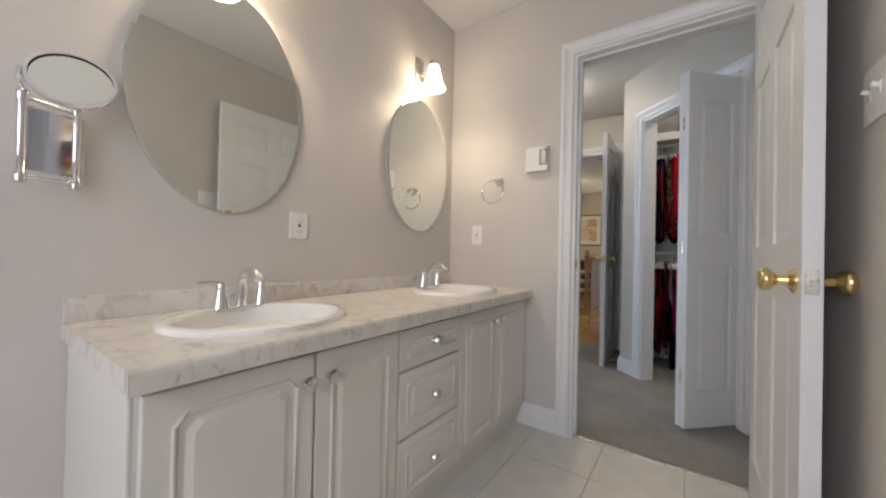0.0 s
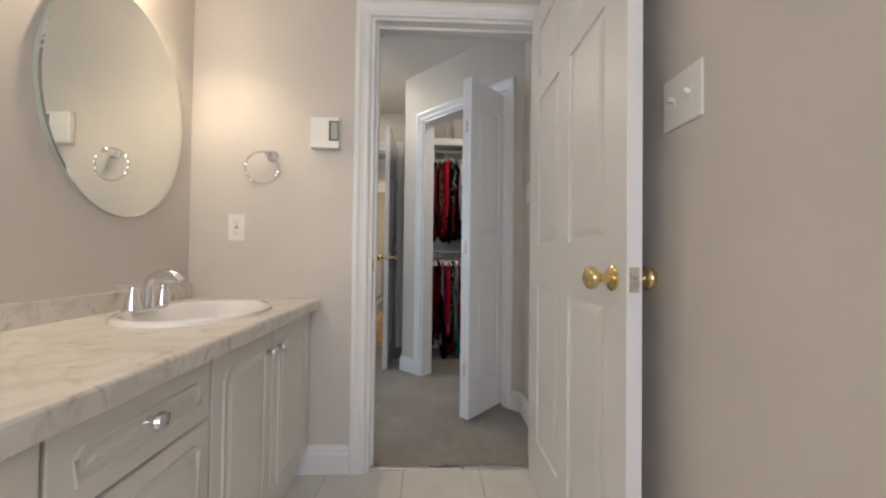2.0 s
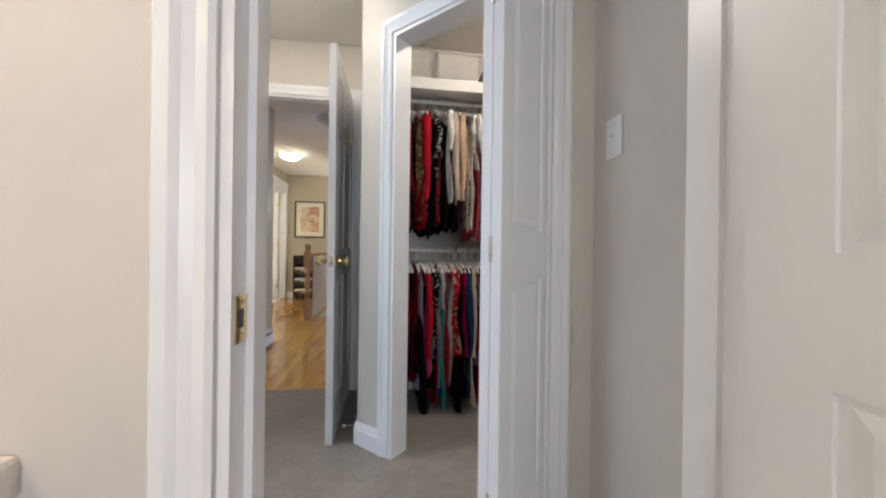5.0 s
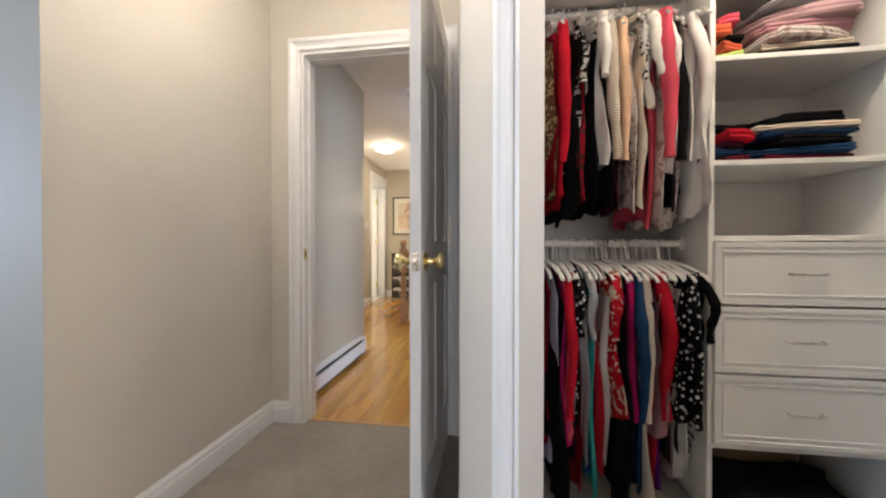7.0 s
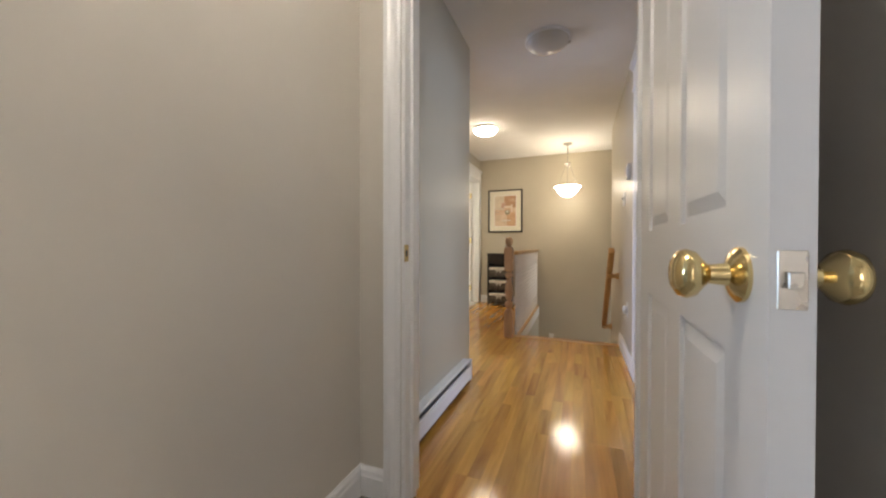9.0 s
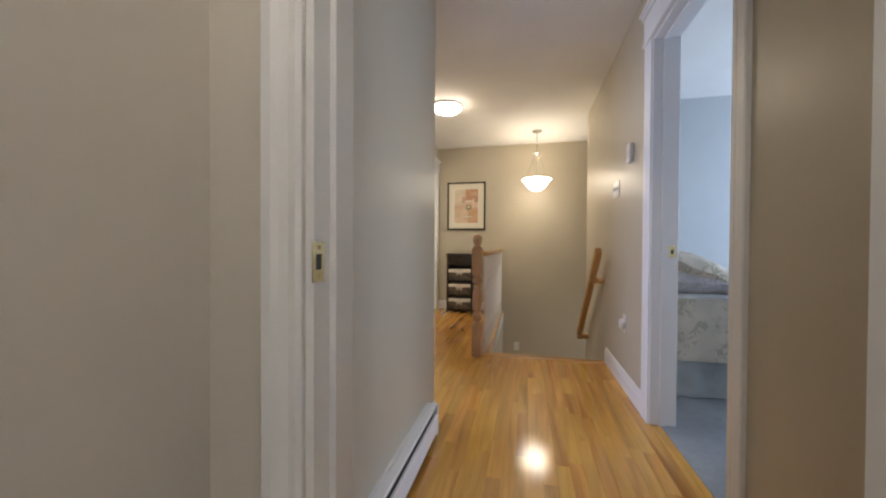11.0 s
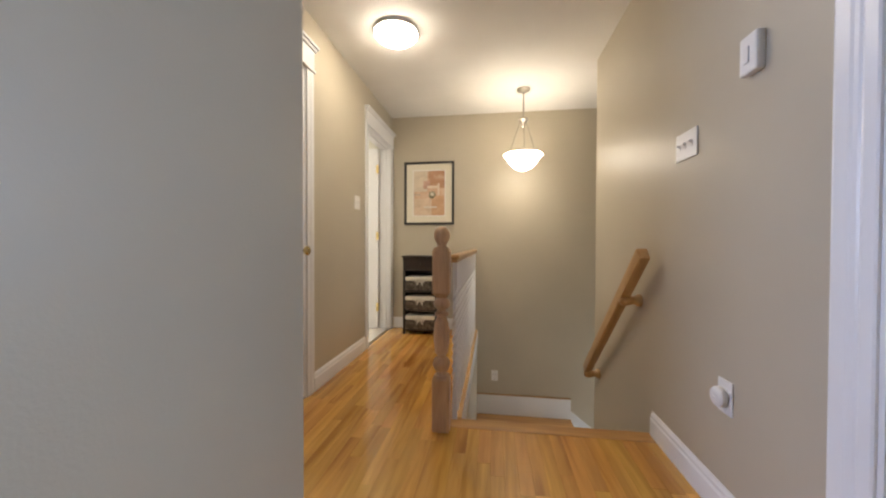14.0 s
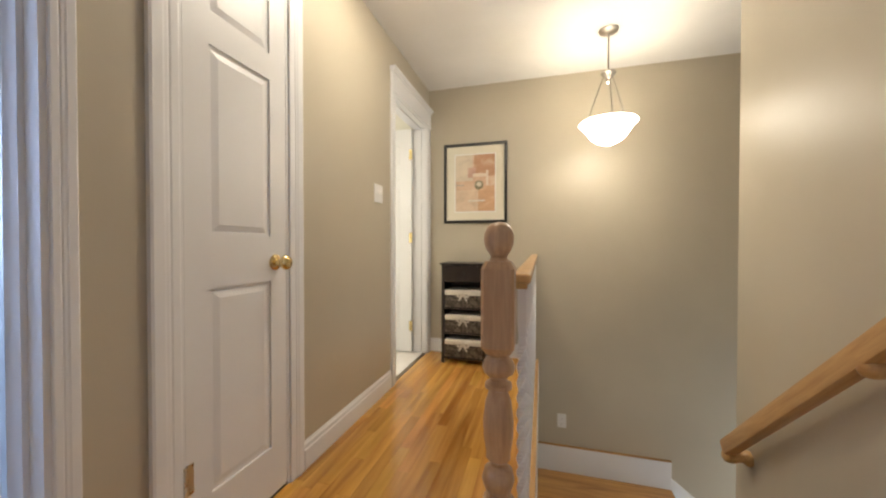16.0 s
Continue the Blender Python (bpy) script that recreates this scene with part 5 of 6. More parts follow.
part("rod", tube([(1.33, 2.5, 1.80), (1.33, 3.4, 1.80)], 0.014, 12), M_MELA, END_ROD, "", True)
for i, key in enumerate(("black", "plum", "black", "red", "black", "navy", "black", "dark_red")):
    g = garment(1.33, 2.60 + 0.095 * i, 1.80, 0.72, key, "", 0.17, 0.018, 90, 0.0, "dress", "clothes on the end rod")


def folded(x0, x1, y0, y1, z, h, key, group, name="folded_sweater"):
    """A folded garment lying on a shelf."""
    ob = thing(name, "%s folded garment lying on the white shelf" % WORDS[key], "clothing", Matrix.Translation(((x0 + x1) / 2, (y0 + y1) / 2, z)) @ Matrix.Rotation(radians(rng.uniform(-10, 10)), 4, "Z"), group)
    a, b = (x1 - x0) / 2, (y1 - y0) / 2
    bm = bmesh.new()
    n, rows = 28, []
    ph = rng.uniform(0, 6)
    for k, zz in ((0.55, 0.0), (0.96, 0.004), (1.0, h * 0.28), (0.975, h * 0.48), (1.0, h * 0.62), (0.97, h * 0.9), (0.82, h * 1.0), (0.4, h * 1.03), (0.02, h * 1.02)):
        row = []
        for i in range(n):
            t = 2 * math.pi * i / n
            c, s = math.cos(t), math.sin(t)
            c, s = (abs(c) ** 0.4) * (1 if c > 0 else -1), (abs(s) ** 0.4) * (1 if s > 0 else -1)
            wob = 1 + 0.05 * math.sin(3 * t + ph) + 0.035 * math.sin(7 * t + ph * 2) + 0.02 * math.sin(13 * t + 3 * ph)
            row.append(bm.verts.new((a * k * c * wob, b * k * s * wob, zz * (1 + 0.16 * math.sin(3 * t + ph) + 0.08 * math.sin(9 * t + 2 * ph)))))
        rows.append(row)
    for p, q in zip(rows, rows[1:]):
        for i in range(n):
            bm.faces.new((p[i], p[(i + 1) % n], q[(i + 1) % n], q[i]))
    bm.faces.new(rows[0][::-1])
    bm.faces.new(rows[-1])
    part("fold", bm, FAB[key], ob, "", True)
    return ob


def pile(x0, x1, z, items, group):
    for key, h in items:
        folded(x0 + rng.uniform(0.0, 0.03), x1 + rng.uniform(-0.035, 0.012), CF + 0.02 + rng.uniform(0, 0.03), CF + 0.30, z, h, key, group)
        z += h * 1.0


FAB["lime"] = cloth("lime_cotton", (0.45, 0.60, 0.16))
FAB["orange"] = cloth("orange_cotton", (0.60, 0.12, 0.06))
FAB["pink"] = cloth("pale_pink_jersey", (0.50, 0.33, 0.35))
WORDS.update(lime="lime green", orange="orange cotton", pink="pale pink")
pile(0.425, 0.55, 1.655, (("lime", 0.028), ("orange", 0.04), ("black", 0.02), ("orange", 0.045), ("coral", 0.04)), "upper pile of folded clothes")
pile(0.58, 0.93, 1.655, (("black", 0.03), ("cream", 0.03), ("pale_floral", 0.04), ("mauve", 0.035), ("pink", 0.045), ("grey", 0.03)), "upper pile of folded clothes")
pile(0.425, 0.575, 1.285, (("maroon", 0.025), ("navy", 0.028), ("plum", 0.022), ("red", 0.04), ("black", 0.03)), "lower pile of folded clothes")
pile(0.60, 0.92, 1.285, (("maroon", 0.025), ("navy", 0.03), ("black", 0.035), ("navy", 0.02), ("cream", 0.026), ("black", 0.034)), "lower pile of folded clothes")
bag = folded(0.43, 0.93, CF + 0.0, CF + 0.26, 0.006, 0.09, "black", "", "black_bag")
tagged(bag, "soft black bag slumped on the carpet under drawers", "bag")
cart = thing("cardboard_box", "flat brown box pushed under the drawers", "box")
part("carton", boxes((0.46, 0.90, CF + 0.27, CB - 0.03, 0.006, 0.14), bevel=0.003), paint("kraft_board", (0.22, 0.15, 0.10), rough=0.8), cart)

def cushion_mound(a, b, h, seed):
    """A low heap of cloth with soft dents."""
    bm = bmesh.new()
    n, rows = 24, []
    for k in range(9):
        r, z = math.cos(math.pi / 2 * k / 8.2), 0.006 + h * math.sin(math.pi / 2 * k / 8.2)
        row = []
        for i in range(n):
            t = 2 * math.pi * i / n
            wob = 1 + 0.10 * math.sin(3 * t + seed) + 0.05 * math.sin(5 * t + 2 * seed + k)
            row.append(bm.verts.new((a * r * wob * math.cos(t) / 1.15, b * r * wob * math.sin(t) / 1.15, z * (1 + 0.12 * math.sin(2 * t + seed)))))
        rows.append(row)
    for p, q in zip(rows, rows[1:]):
        for i in range(n):
            bm.faces.new((p[i], p[(i + 1) % n], q[(i + 1) % n], q[i]))
    bm.faces.new(rows[0][::-1])
    bm.faces.new(rows[-1])
    return bm


M_BIN = glossy("translucent_bin", (0.86, 0.84, 0.82), 0.28)
M_BIN.node_tree.nodes["Principled BSDF"].inputs["Transmission Weight"].default_value = 0.7
M_BIN.node_tree.nodes["Principled BSDF"].inputs["IOR"].default_value = 1.15
for x0, x1, h in ((-0.33, -0.09, 0.20), (-0.05, 0.225, 0.19)):
    bn = thing("storage_bin", "translucent plastic storage bin on the closet shelf", "storage bin", Matrix.Translation(((x0 + x1) / 2, 3.70, 2.0105)), "bins on the shelf")
    w = (x1 - x0) / 2
    bm = bmesh.new()
    rows = []
    for k, z in ((0.86, 0.0), (0.9, 0.004), (1.0, h - 0.02), (1.0, h), (0.97, h), (0.97, h - 0.012)):
        rows.append([bm.verts.new((sx * w * k, sy * 0.155 * k, z)) for sx, sy in ((-0.92, -1), (0.92, -1), (1, -0.92), (1, 0.92), (0.92, 1), (-0.92, 1), (-1, 0.92), (-1, -0.92))])
    for a, b in zip(rows, rows[1:]):
        for i in range(8):
            bm.faces.new((a[i], a[(i + 1) % 8], b[(i + 1) % 8], b[i]))
    bm.faces.new(rows[0][::-1])
    part("tub", bm, M_BIN, bn)
    part("rim", boxes((-w - 0.006, w + 0.006, -0.161, -0.150, h - 0.010, h + 0.006), (-w - 0.006, w + 0.006, 0.150, 0.161, h - 0.010, h + 0.006), (-w - 0.006, -w + 0.004, -0.150, 0.150, h - 0.010, h + 0.006), (w - 0.004, w + 0.006, -0.150, 0.150, h - 0.010, h + 0.006), bevel=0.003), M_BIN, bn, "rolled translucent rim")
    part("contents", cushion_mound(w * 0.80, 0.115, h * 0.62, 11.0 * x1), FAB["grey"] if x0 < -0.1 else FAB["lavender"], bn, "grey folded cloth inside the bin", True)
fb = thing("fabric_box", "tan fabric box with a black ring handle", "storage box", Matrix.Translation((0.44, 3.67, 2.0105)))
part("box", boxes((-0.165, 0.165, -0.14, 0.16, 0, 0.15), bevel=0.006), cloth("tan_canvas", (0.40, 0.33, 0.24)), fb)
part("lid", boxes((-0.170, 0.170, -0.145, 0.165, 0.15, 0.165), bevel=0.003), FAB["tan"], fb)
part("ring", lathe(((0.010, -0.002), (0.020, -0.002), (0.020, 0.002), (0.010, 0.002)), 20, (0.03, -0.142, 0.09), "Y"), M_DARKPL, fb, "black ring handle")
# Assumed lamp, never in view; added to lift the vestibule walls.
fx = thing("ceiling_lamp", "assumed flush vestibule lamp, out of view", "ceiling lamp", Matrix.Translation((-1.02, 3.10, CEIL)))
part("pan", lathe(((0.10, 0.0), (0.10, -0.03), (0.06, -0.032)), 32), M_NICKEL, fx, "", True)
part("bowl", lathe(((0.140, -0.028), (0.136, -0.048), (0.11, -0.074), (0.07, -0.092), (0.01, -0.098)), 36, close=False), glow("vestibule_fill_glass", (1.0, 0.94, 0.85), GLOW_VEST_FILL), fx, "lit frosted glass bowl", True)
# Unseen closet lamp, assumed from the bright shelf top and placed to suit.
fc = thing("ceiling_lamp", "assumed flush closet lamp, hidden behind the header", "ceiling lamp", Matrix.Translation((0.52, 3.0, CEIL)))
part("pan", lathe(((0.08, 0.0), (0.08, -0.025), (0.05, -0.028)), 28), M_NICKEL, fc, "", True)
part("bowl", lathe(((0.12, -0.024), (0.118, -0.04), (0.095, -0.065), (0.06, -0.08), (0.01, -0.086)), 32, close=False), glow("closet_frosted_glass", (1.0, 0.91, 0.78), GLOW_CLOSET), fc, "lit frosted glass bowl", True)


# ==== hall ====
heater = thing("baseboard_heater", "white electric baseboard heater along the hall wall", "heater", facing(HXG, 0, -90))
part("back", boxes((-5.155, -4.115, 0, 0.012, 0.02, 0.165)), M_TRIM, heater)
part("front_cover", boxes((-5.15, -4.12, 0.045, 0.058, 0.035, 0.125), bevel=0.003), M_TRIM, heater)
part("top_cover", boxes((-5.15, -4.12, 0.012, 0.050, 0.150, 0.165), bevel=0.004), M_TRIM, heater)
part("fin_pack", boxes((-5.12, -4.15, 0.012, 0.040, 0.05, 0.145)), M_DARKPL, heater, "dark heating fins in the slot")
for a in (-5.16, -4.135):
    part("end_cap", boxes((a, a + 0.022, 0.002, 0.060, 0.02, 0.167), bevel=0.004), M_TRIM, heater)


def flush_lamp(x, y, mat, label):
    ob = thing("ceiling_lamp", label, "ceiling lamp", Matrix.Translation((x, y, CEIL)))
    part("pan", lathe(((0.150, 0.0), (0.150, -0.020), (0.146, -0.024)), 36), M_TRIM, ob, "", True)
    part("bowl", lathe(((0.146, -0.023), (0.138, -0.040), (0.115, -0.060), (0.080, -0.076), (0.04, -0.086), (0.002, -0.089)), 40, close=False), mat, ob, "frosted glass bowl", True)
    for a in (20, 140, 260):
        c, s = math.cos(radians(a)), math.sin(radians(a))
        part("clip", boxes((0.138 * c - 0.006, 0.138 * c + 0.018 * c + 0.006, 0.138 * s - 0.006, 0.138 * s + 0.018 * s + 0.006, -0.036, -0.014), bevel=0.002, seg=1), M_NICKEL, ob, "brushed nickel clip")
    return ob


flush_lamp(-1.872, 7.035, M_GLASS_FL, "lit round flush ceiling lamp in the hall")
flush_lamp(-1.0, 5.36, M_GLASS_OFF, "unlit round flush ceiling lamp in the hall")
sm = thing("smoke_detector", "round white smoke detector on the hall ceiling", "smoke detector", Matrix.Translation((-1.02, 4.72, CEIL)))
part("base", lathe(((0.062, 0.0), (0.062, -0.012), (0.058, -0.014)), 28), M_PLASTIC, sm, "", True)
part("cap", lathe(((0.056, -0.012), (0.053, -0.030), (0.035, -0.036), (0.002, -0.036)), 28), M_PLASTIC, sm, "", True)

pd = thing("pendant_lamp", "lit glass bowl pendant on three pewter rods", "pendant lamp", Matrix.Translation((-0.94, 8.07, CEIL)))
part("canopy", lathe(((0.062, 0.0), (0.060, -0.010), (0.040, -0.022), (0.012, -0.028)), 28), M_PEWTER, pd, "dull pewter canopy", True)
part("stem", tube([(0, 0, -0.02), (0, 0, -0.28)], 0.006, 10), M_PEWTER, pd, "", True)
part("hub", lathe(((0.008, -0.27), (0.045, -0.278), (0.048, -0.288), (0.030, -0.305), (0.012, -0.33), (0.016, -0.345), (0.004, -0.355)), 28), M_PEWTER, pd, "", True)
for a in (30, 150, 270):
    c, s = math.cos(radians(a)), math.sin(radians(a))
    part("rod", tube([(0.028 * c, 0.028 * s, -0.29), (0.105 * c, 0.105 * s, -0.48), (0.150 * c, 0.150 * s, -0.616)], 0.0042, 8), M_PEWTER, pd, "", True)
part("bowl", lathe(((0.176, -0.612), (0.178, -0.618), (0.166, -0.628), (0.148, -0.645), (0.134, -0.672), (0.110, -0.705), (0.076, -0.735), (0.036, -0.753), (0.002, -0.758)), 48, close=False), M_GLASS_PD, pd, "lit frosted glass bowl", True)
# Added inner shell with a weaker glow, tempering light on the ceiling.
part("bowl_lining", lathe(((0.172, -0.616), (0.160, -0.627), (0.143, -0.645), (0.129, -0.671), (0.105, -0.702), (0.071, -0.730), (0.002, -0.750)), 48, close=False), glow("pendant_dimming_glow", LAMP2, GLOW_PENDANT * 0.75), pd, "added inner shell, glowing less than the bowl", True)

# stairs
stairs = thing("staircase", "oak stairs turning down past a landing", "staircase")
RISE, RUN = 0.186, 0.24
for i in range(4):
    y = SY + RUN * i
    part("riser", boxes((SX + 0.002, HX1 - 0.002, y - 0.012, y, -RISE * (i + 1), -RISE * i - 0.026)), M_TRIM, stairs, "white painted riser")
    part("tread", boxes((SX + 0.002, HX1 - 0.002, y, y + RUN + 0.02 if i < 3 else y + RUN - 0.012, -RISE * (i + 1) - 0.026, -RISE * (i + 1)), bevel=0.004), M_OAKX, stairs)
yl = SY + RUN * 4
part("riser", boxes((SX + 0.002, HX1 - 0.002, yl - 0.012, yl, -RISE * 5, -RISE * 4 - 0.026)), M_TRIM, stairs, "white painted riser")
part("landing", boxes((SX + 0.002, -0.375, yl, FY - 0.001, -RISE * 5 - 0.026, -RISE * 5)), M_OAKX, stairs, "varnished oak landing")
for i in range(7):
    x = -0.375 + RUN * i
    part("tread", boxes((x, x + RUN + 0.02, WE + 0.002, FY - 0.018, -RISE * (6 + i) - 0.026, -RISE * (6 + i)), bevel=0.004), M_OAKX, stairs)
    part("riser", boxes((x, x + 0.012, WE + 0.002, FY - 0.018, -RISE * (6 + i), -RISE * (5 + i) - 0.026)), M_TRIM, stairs, "white painted riser")
part("nosing", boxes((SX - 0.065, HX1 - 0.002, SY - 0.075, SY + 0.022, -0.02, 0.001), bevel=0.006), M_OAKX, stairs, "rounded oak floor edge")
part("skirt_board", boxes((SX + 0.002, -0.375, FY - 0.016, FY - 0.001, -RISE * 5, -0.712), bevel=0.002, seg=1), M_TRIM, stairs, "white skirting round the landing")
part("skirt_cap", boxes((SX + 0.002, -0.375, FY - 0.020, FY - 0.001, -0.712, -0.704), bevel=0.002, seg=1), M_OAKX, stairs)
bm = bmesh.new()
vs = [bm.verts.new((x, y, z)) for y in (FY - 0.016, FY - 0.001) for x, z in ((-0.375, -0.842), (-0.375, -1.2), (1.4, -2.58), (1.4, -2.22))]
for f in ((0, 1, 2, 3), (7, 6, 5, 4), (0, 4, 5, 1), (1, 5, 6, 2), (2, 6, 7, 3), (3, 7, 4, 0)):
    bm.faces.new([vs[i] for i in f])
part("stringer", bm, M_TRIM, stairs, "white sloping stringer")
part("curb", boxes((SX - 0.07, SX + 0.004, SY + 0.022, FY - 0.001, -0.02, 0.004), bevel=0.005), M_OAKR, stairs, "oak curb under the balusters")
part("curb_face", boxes((SX - 0.0005, SX + 0.008, SY + 0.022, FY - 0.02, -0.14, -0.02)), M_TRIM, stairs, "white painted floor edge")


def newel_block(z0, z1):
    """A square block of the newel with chamfered corners."""
    bm = bmesh.new()
    half, c, rows = 0.0445, 0.009, []
    for k, z in ((1.0 if z0 == 0 else 0.72, z0), (1.0, z0 + (0.01 if z0 == 0 else 0.02)), (1.0, z1 - 0.02), (0.76, z1)):
        a = half * k
        rows.append([bm.verts.new((NX + x, NY + y, z)) for x, y in ((-a + c, -a), (a - c, -a), (a, -a + c), (a, a - c), (a - c, a), (-a + c, a), (-a, a - c), (-a, -a + c))])
    for p, q in zip(rows, rows[1:]):
        for i in range(8):
            bm.faces.new((p[i], p[(i + 1) % 8], q[(i + 1) % 8], q[i]))
    bm.faces.new(rows[0][::-1])
    bm.faces.new(rows[-1])
    return bm


railing = thing("stair_railing", "white twisted balusters under an oak handrail", "railing")
NX, NY = -1.476, 6.505
post = part("newel_post", newel_block(0.0, 0.285), M_OAKN, railing, "turned oak newel post")
part("upper_block", newel_block(0.690, 0.945), M_OAKN, post)
part("turning", lathe(((0.036, 0.275), (0.024, 0.291), (0.022, 0.300), (0.036, 0.311), (0.045, 0.338), (0.038, 0.365), (0.022, 0.378), (0.022, 0.387), (0.034, 0.398), (0.033, 0.411), (0.040, 0.455), (0.042, 0.498), (0.036, 0.553), (0.026, 0.581), (0.025, 0.588), (0.037, 0.594), (0.037, 0.605), (0.023, 0.614), (0.023, 0.622), (0.040, 0.635), (0.045, 0.651), (0.040, 0.668), (0.028, 0.683), (0.034, 0.703)), 32, (NX, NY, 0)), M_OAKN, post, "turned oak vase", True)
part("ball", lathe(((0.033, 0.938), (0.026, 0.948), (0.022, 0.955), (0.026, 0.964), (0.035, 0.977), (0.040, 0.993), (0.0415, 1.008), (0.039, 1.024), (0.031, 1.040), (0.018, 1.050), (0.003, 1.054)), 32, (NX, NY, 0)), M_OAKN, post, "oak ball finial", True)
RX = -1.418
part("handrail", merge(boxes((RX - 0.028, RX + 0.028, NY + 0.04, FY, 0.878, 0.906), bevel=0.010, seg=3), boxes((RX - 0.017, RX + 0.017, NY + 0.04, FY, 0.864, 0.880))), M_OAKR, railing, "rounded oak handrail", True)
bm = bmesh.new()
rows, half = [], 0.0155
steps = [0.0, 0.10, 0.16] + [0.17 + 0.012 * i for i in range(44)] + [0.71, 0.76, 0.866]
for z in steps:
    tw = 0.0 if z < 0.165 or z > 0.70 else (z - 0.17) * 34
    k = half * (1.0 if z < 0.14 or z > 0.73 else 0.80)
    rows.append([bm.verts.new((k * math.cos(a + tw) * 1.25, k * math.sin(a + tw) * 1.25, z)) for a in [radians(45 + 90 * i) for i in range(4)]])
for p, q in zip(rows, rows[1:]):
    for i in range(4):
        bm.faces.new((p[i], p[(i + 1) % 4], q[(i + 1) % 4], q[i]))
bal = mesh_of("baluster", bm, M_TRIM)
nb = 20
for i in range(nb):
    o = new("baluster", bal)
    o.parent = railing
    o.location = (RX, NY + 0.11 + i * (FY - NY - 0.17) / (nb - 1), 0.003)

hr = thing("wall_handrail", "oak handrail on brackets sloping down the stair wall", "handrail")
H0, H1 = Vector((-0.495, 6.520, 0.921)), Vector((-0.495, 7.513, 0.008))
ang = math.atan2(H1.z - H0.z, H1.y - H0.y)
bm = boxes((-0.027, 0.027, 0, (H1 - H0).length, -0.033, 0.033), bevel=0.011, seg=2)
part("rail", bm, M_OAKR, hr, "", True).matrix_basis = Matrix.Translation(H0) @ Matrix.Rotation(ang, 4, "X")
for f in (0.235, 0.975):
    p = H0.lerp(H1, f)
    part("bracket", lathe(((0.034, 0.0), (0.036, 0.008), (0.033, 0.018), (0.024, 0.030), (0.022, 0.038), (0.026, 0.052), (0.031, 0.070), (0.031, 0.088), (0.026, 0.102), (0.014, 0.110)), 24, (HX1, p.y + 0.010, p.z - 0.052), "X"), M_OAKR, hr, "turned oak bracket", True).matrix_basis = Matrix.Translation((2 * HX1, 0, 0)) @ Matrix.Scale(-1, 4, (1, 0, 0))

# picture
PX0, PX1, PZ0, PZ1 = -2.222, -1.650, 1.183, 1.895
pic = thing("framed_picture", "black-framed abstract print in peach and cream", "picture", Matrix.Translation(((PX0 + PX1) / 2, FY, (PZ0 + PZ1) / 2)))
w, h = (PX1 - PX0) / 2, (PZ1 - PZ0) / 2
part("picture_frame", boxes((-w, w, -0.024, -0.001, -h, -h + 0.024), (-w, w, -0.024, -0.001, h - 0.024, h), (-w, -w + 0.024, -0.024, -0.001, -h + 0.024, h - 0.024), (w - 0.024, w, -0.024, -0.001, -h + 0.024, h - 0.024), bevel=0.003), M_BLACKF, pic, "narrow black frame")
part("mat_board", boxes((-w + 0.022, w - 0.022, -0.010, -0.004, -h + 0.022, h - 0.022)), paint("cream_mat", (0.72, 0.67, 0.55), rough=0.8), pic, "wide cream mount")
aw, ah = 0.178, 0.252
part("mat_bevel", boxes((-aw - 0.010, aw + 0.010, -0.0115, -0.010, -ah - 0.010, ah + 0.010)), M_PLASTIC, pic, "white inner mount line")


def blot(name, c, var=0.25):
    """Brushed paint on paper: broad strokes over finer dabs."""
    m, nt, b = nodes_of(name)
    co = coords(nt, (1.0, 1.0, 1.6))
    n1 = add(nt, "ShaderNodeTexNoise", Scale=9.0, Detail=4.0, Distortion=0.6)
    n2 = add(nt, "ShaderNodeTexNoise", Scale=60.0, Detail=4.0)
    nt.links.new(co, n1.inputs[0])
    nt.links.new(co, n2.inputs[0])
    pale = tuple(0.5 * v + 0.5 * w for v, w in zip(c, (0.74, 0.64, 0.50)))
    r = ramp(nt, n1.outputs[0], [(0.30, shade(c, 1 - var * 0.6)), (0.52, c), (0.72, pale)])
    mx = add(nt, "ShaderNodeMixRGB", Fac=0.15)
    mx.blend_type = "MULTIPLY"
    fr = ramp(nt, n2.outputs[0], [(0.35, (0.72, 0.66, 0.60)), (0.6, (1, 1, 1))])
    nt.links.new(r.outputs[0], mx.inputs[1])
    nt.links.new(fr.outputs[0], mx.inputs[2])
    nt.links.new(mx.outputs[0], b.inputs["Base Color"])
    b.inputs["Roughness"].default_value = 0.85
    return m


art = part("print", boxes((-aw, aw, -0.0125, -0.0115, -ah, ah)), blot("peach_wash", (0.64, 0.44, 0.31)), pic, "abstract peach print")
for k, (nm, c, r) in enumerate((("cream_field", (0.66, 0.56, 0.44), (-aw, -0.02, 0.02, ah)), ("rust_field", (0.50, 0.28, 0.17), (-0.005, aw, 0.06, ah)), ("sand_field", (0.68, 0.52, 0.38), (-aw, 0.03, -ah, -0.06)), ("rose_block", (0.58, 0.36, 0.28), (-0.065, 0.01, 0.05, 0.14)),
                 ("pale_bar", (0.74, 0.62, 0.50), (-0.02, 0.12, 0.055, 0.085)), ("pale_post", (0.72, 0.62, 0.52), (0.10, 0.12, -0.02, 0.11)), ("amber_field", (0.62, 0.38, 0.23), (0.03, aw, -ah, -0.03)), ("white_stripe", (0.72, 0.68, 0.60), (-0.06, 0.09, -0.165, -0.15)), ("grey_shelf", (0.42, 0.36, 0.30), (-aw, -0.10, -0.022, -0.012)))):
    part("painted_patch", boxes((r[0], r[1], -0.0128 - 0.0001 * k, -0.0124, r[2], r[3])), blot(nm, c), art)
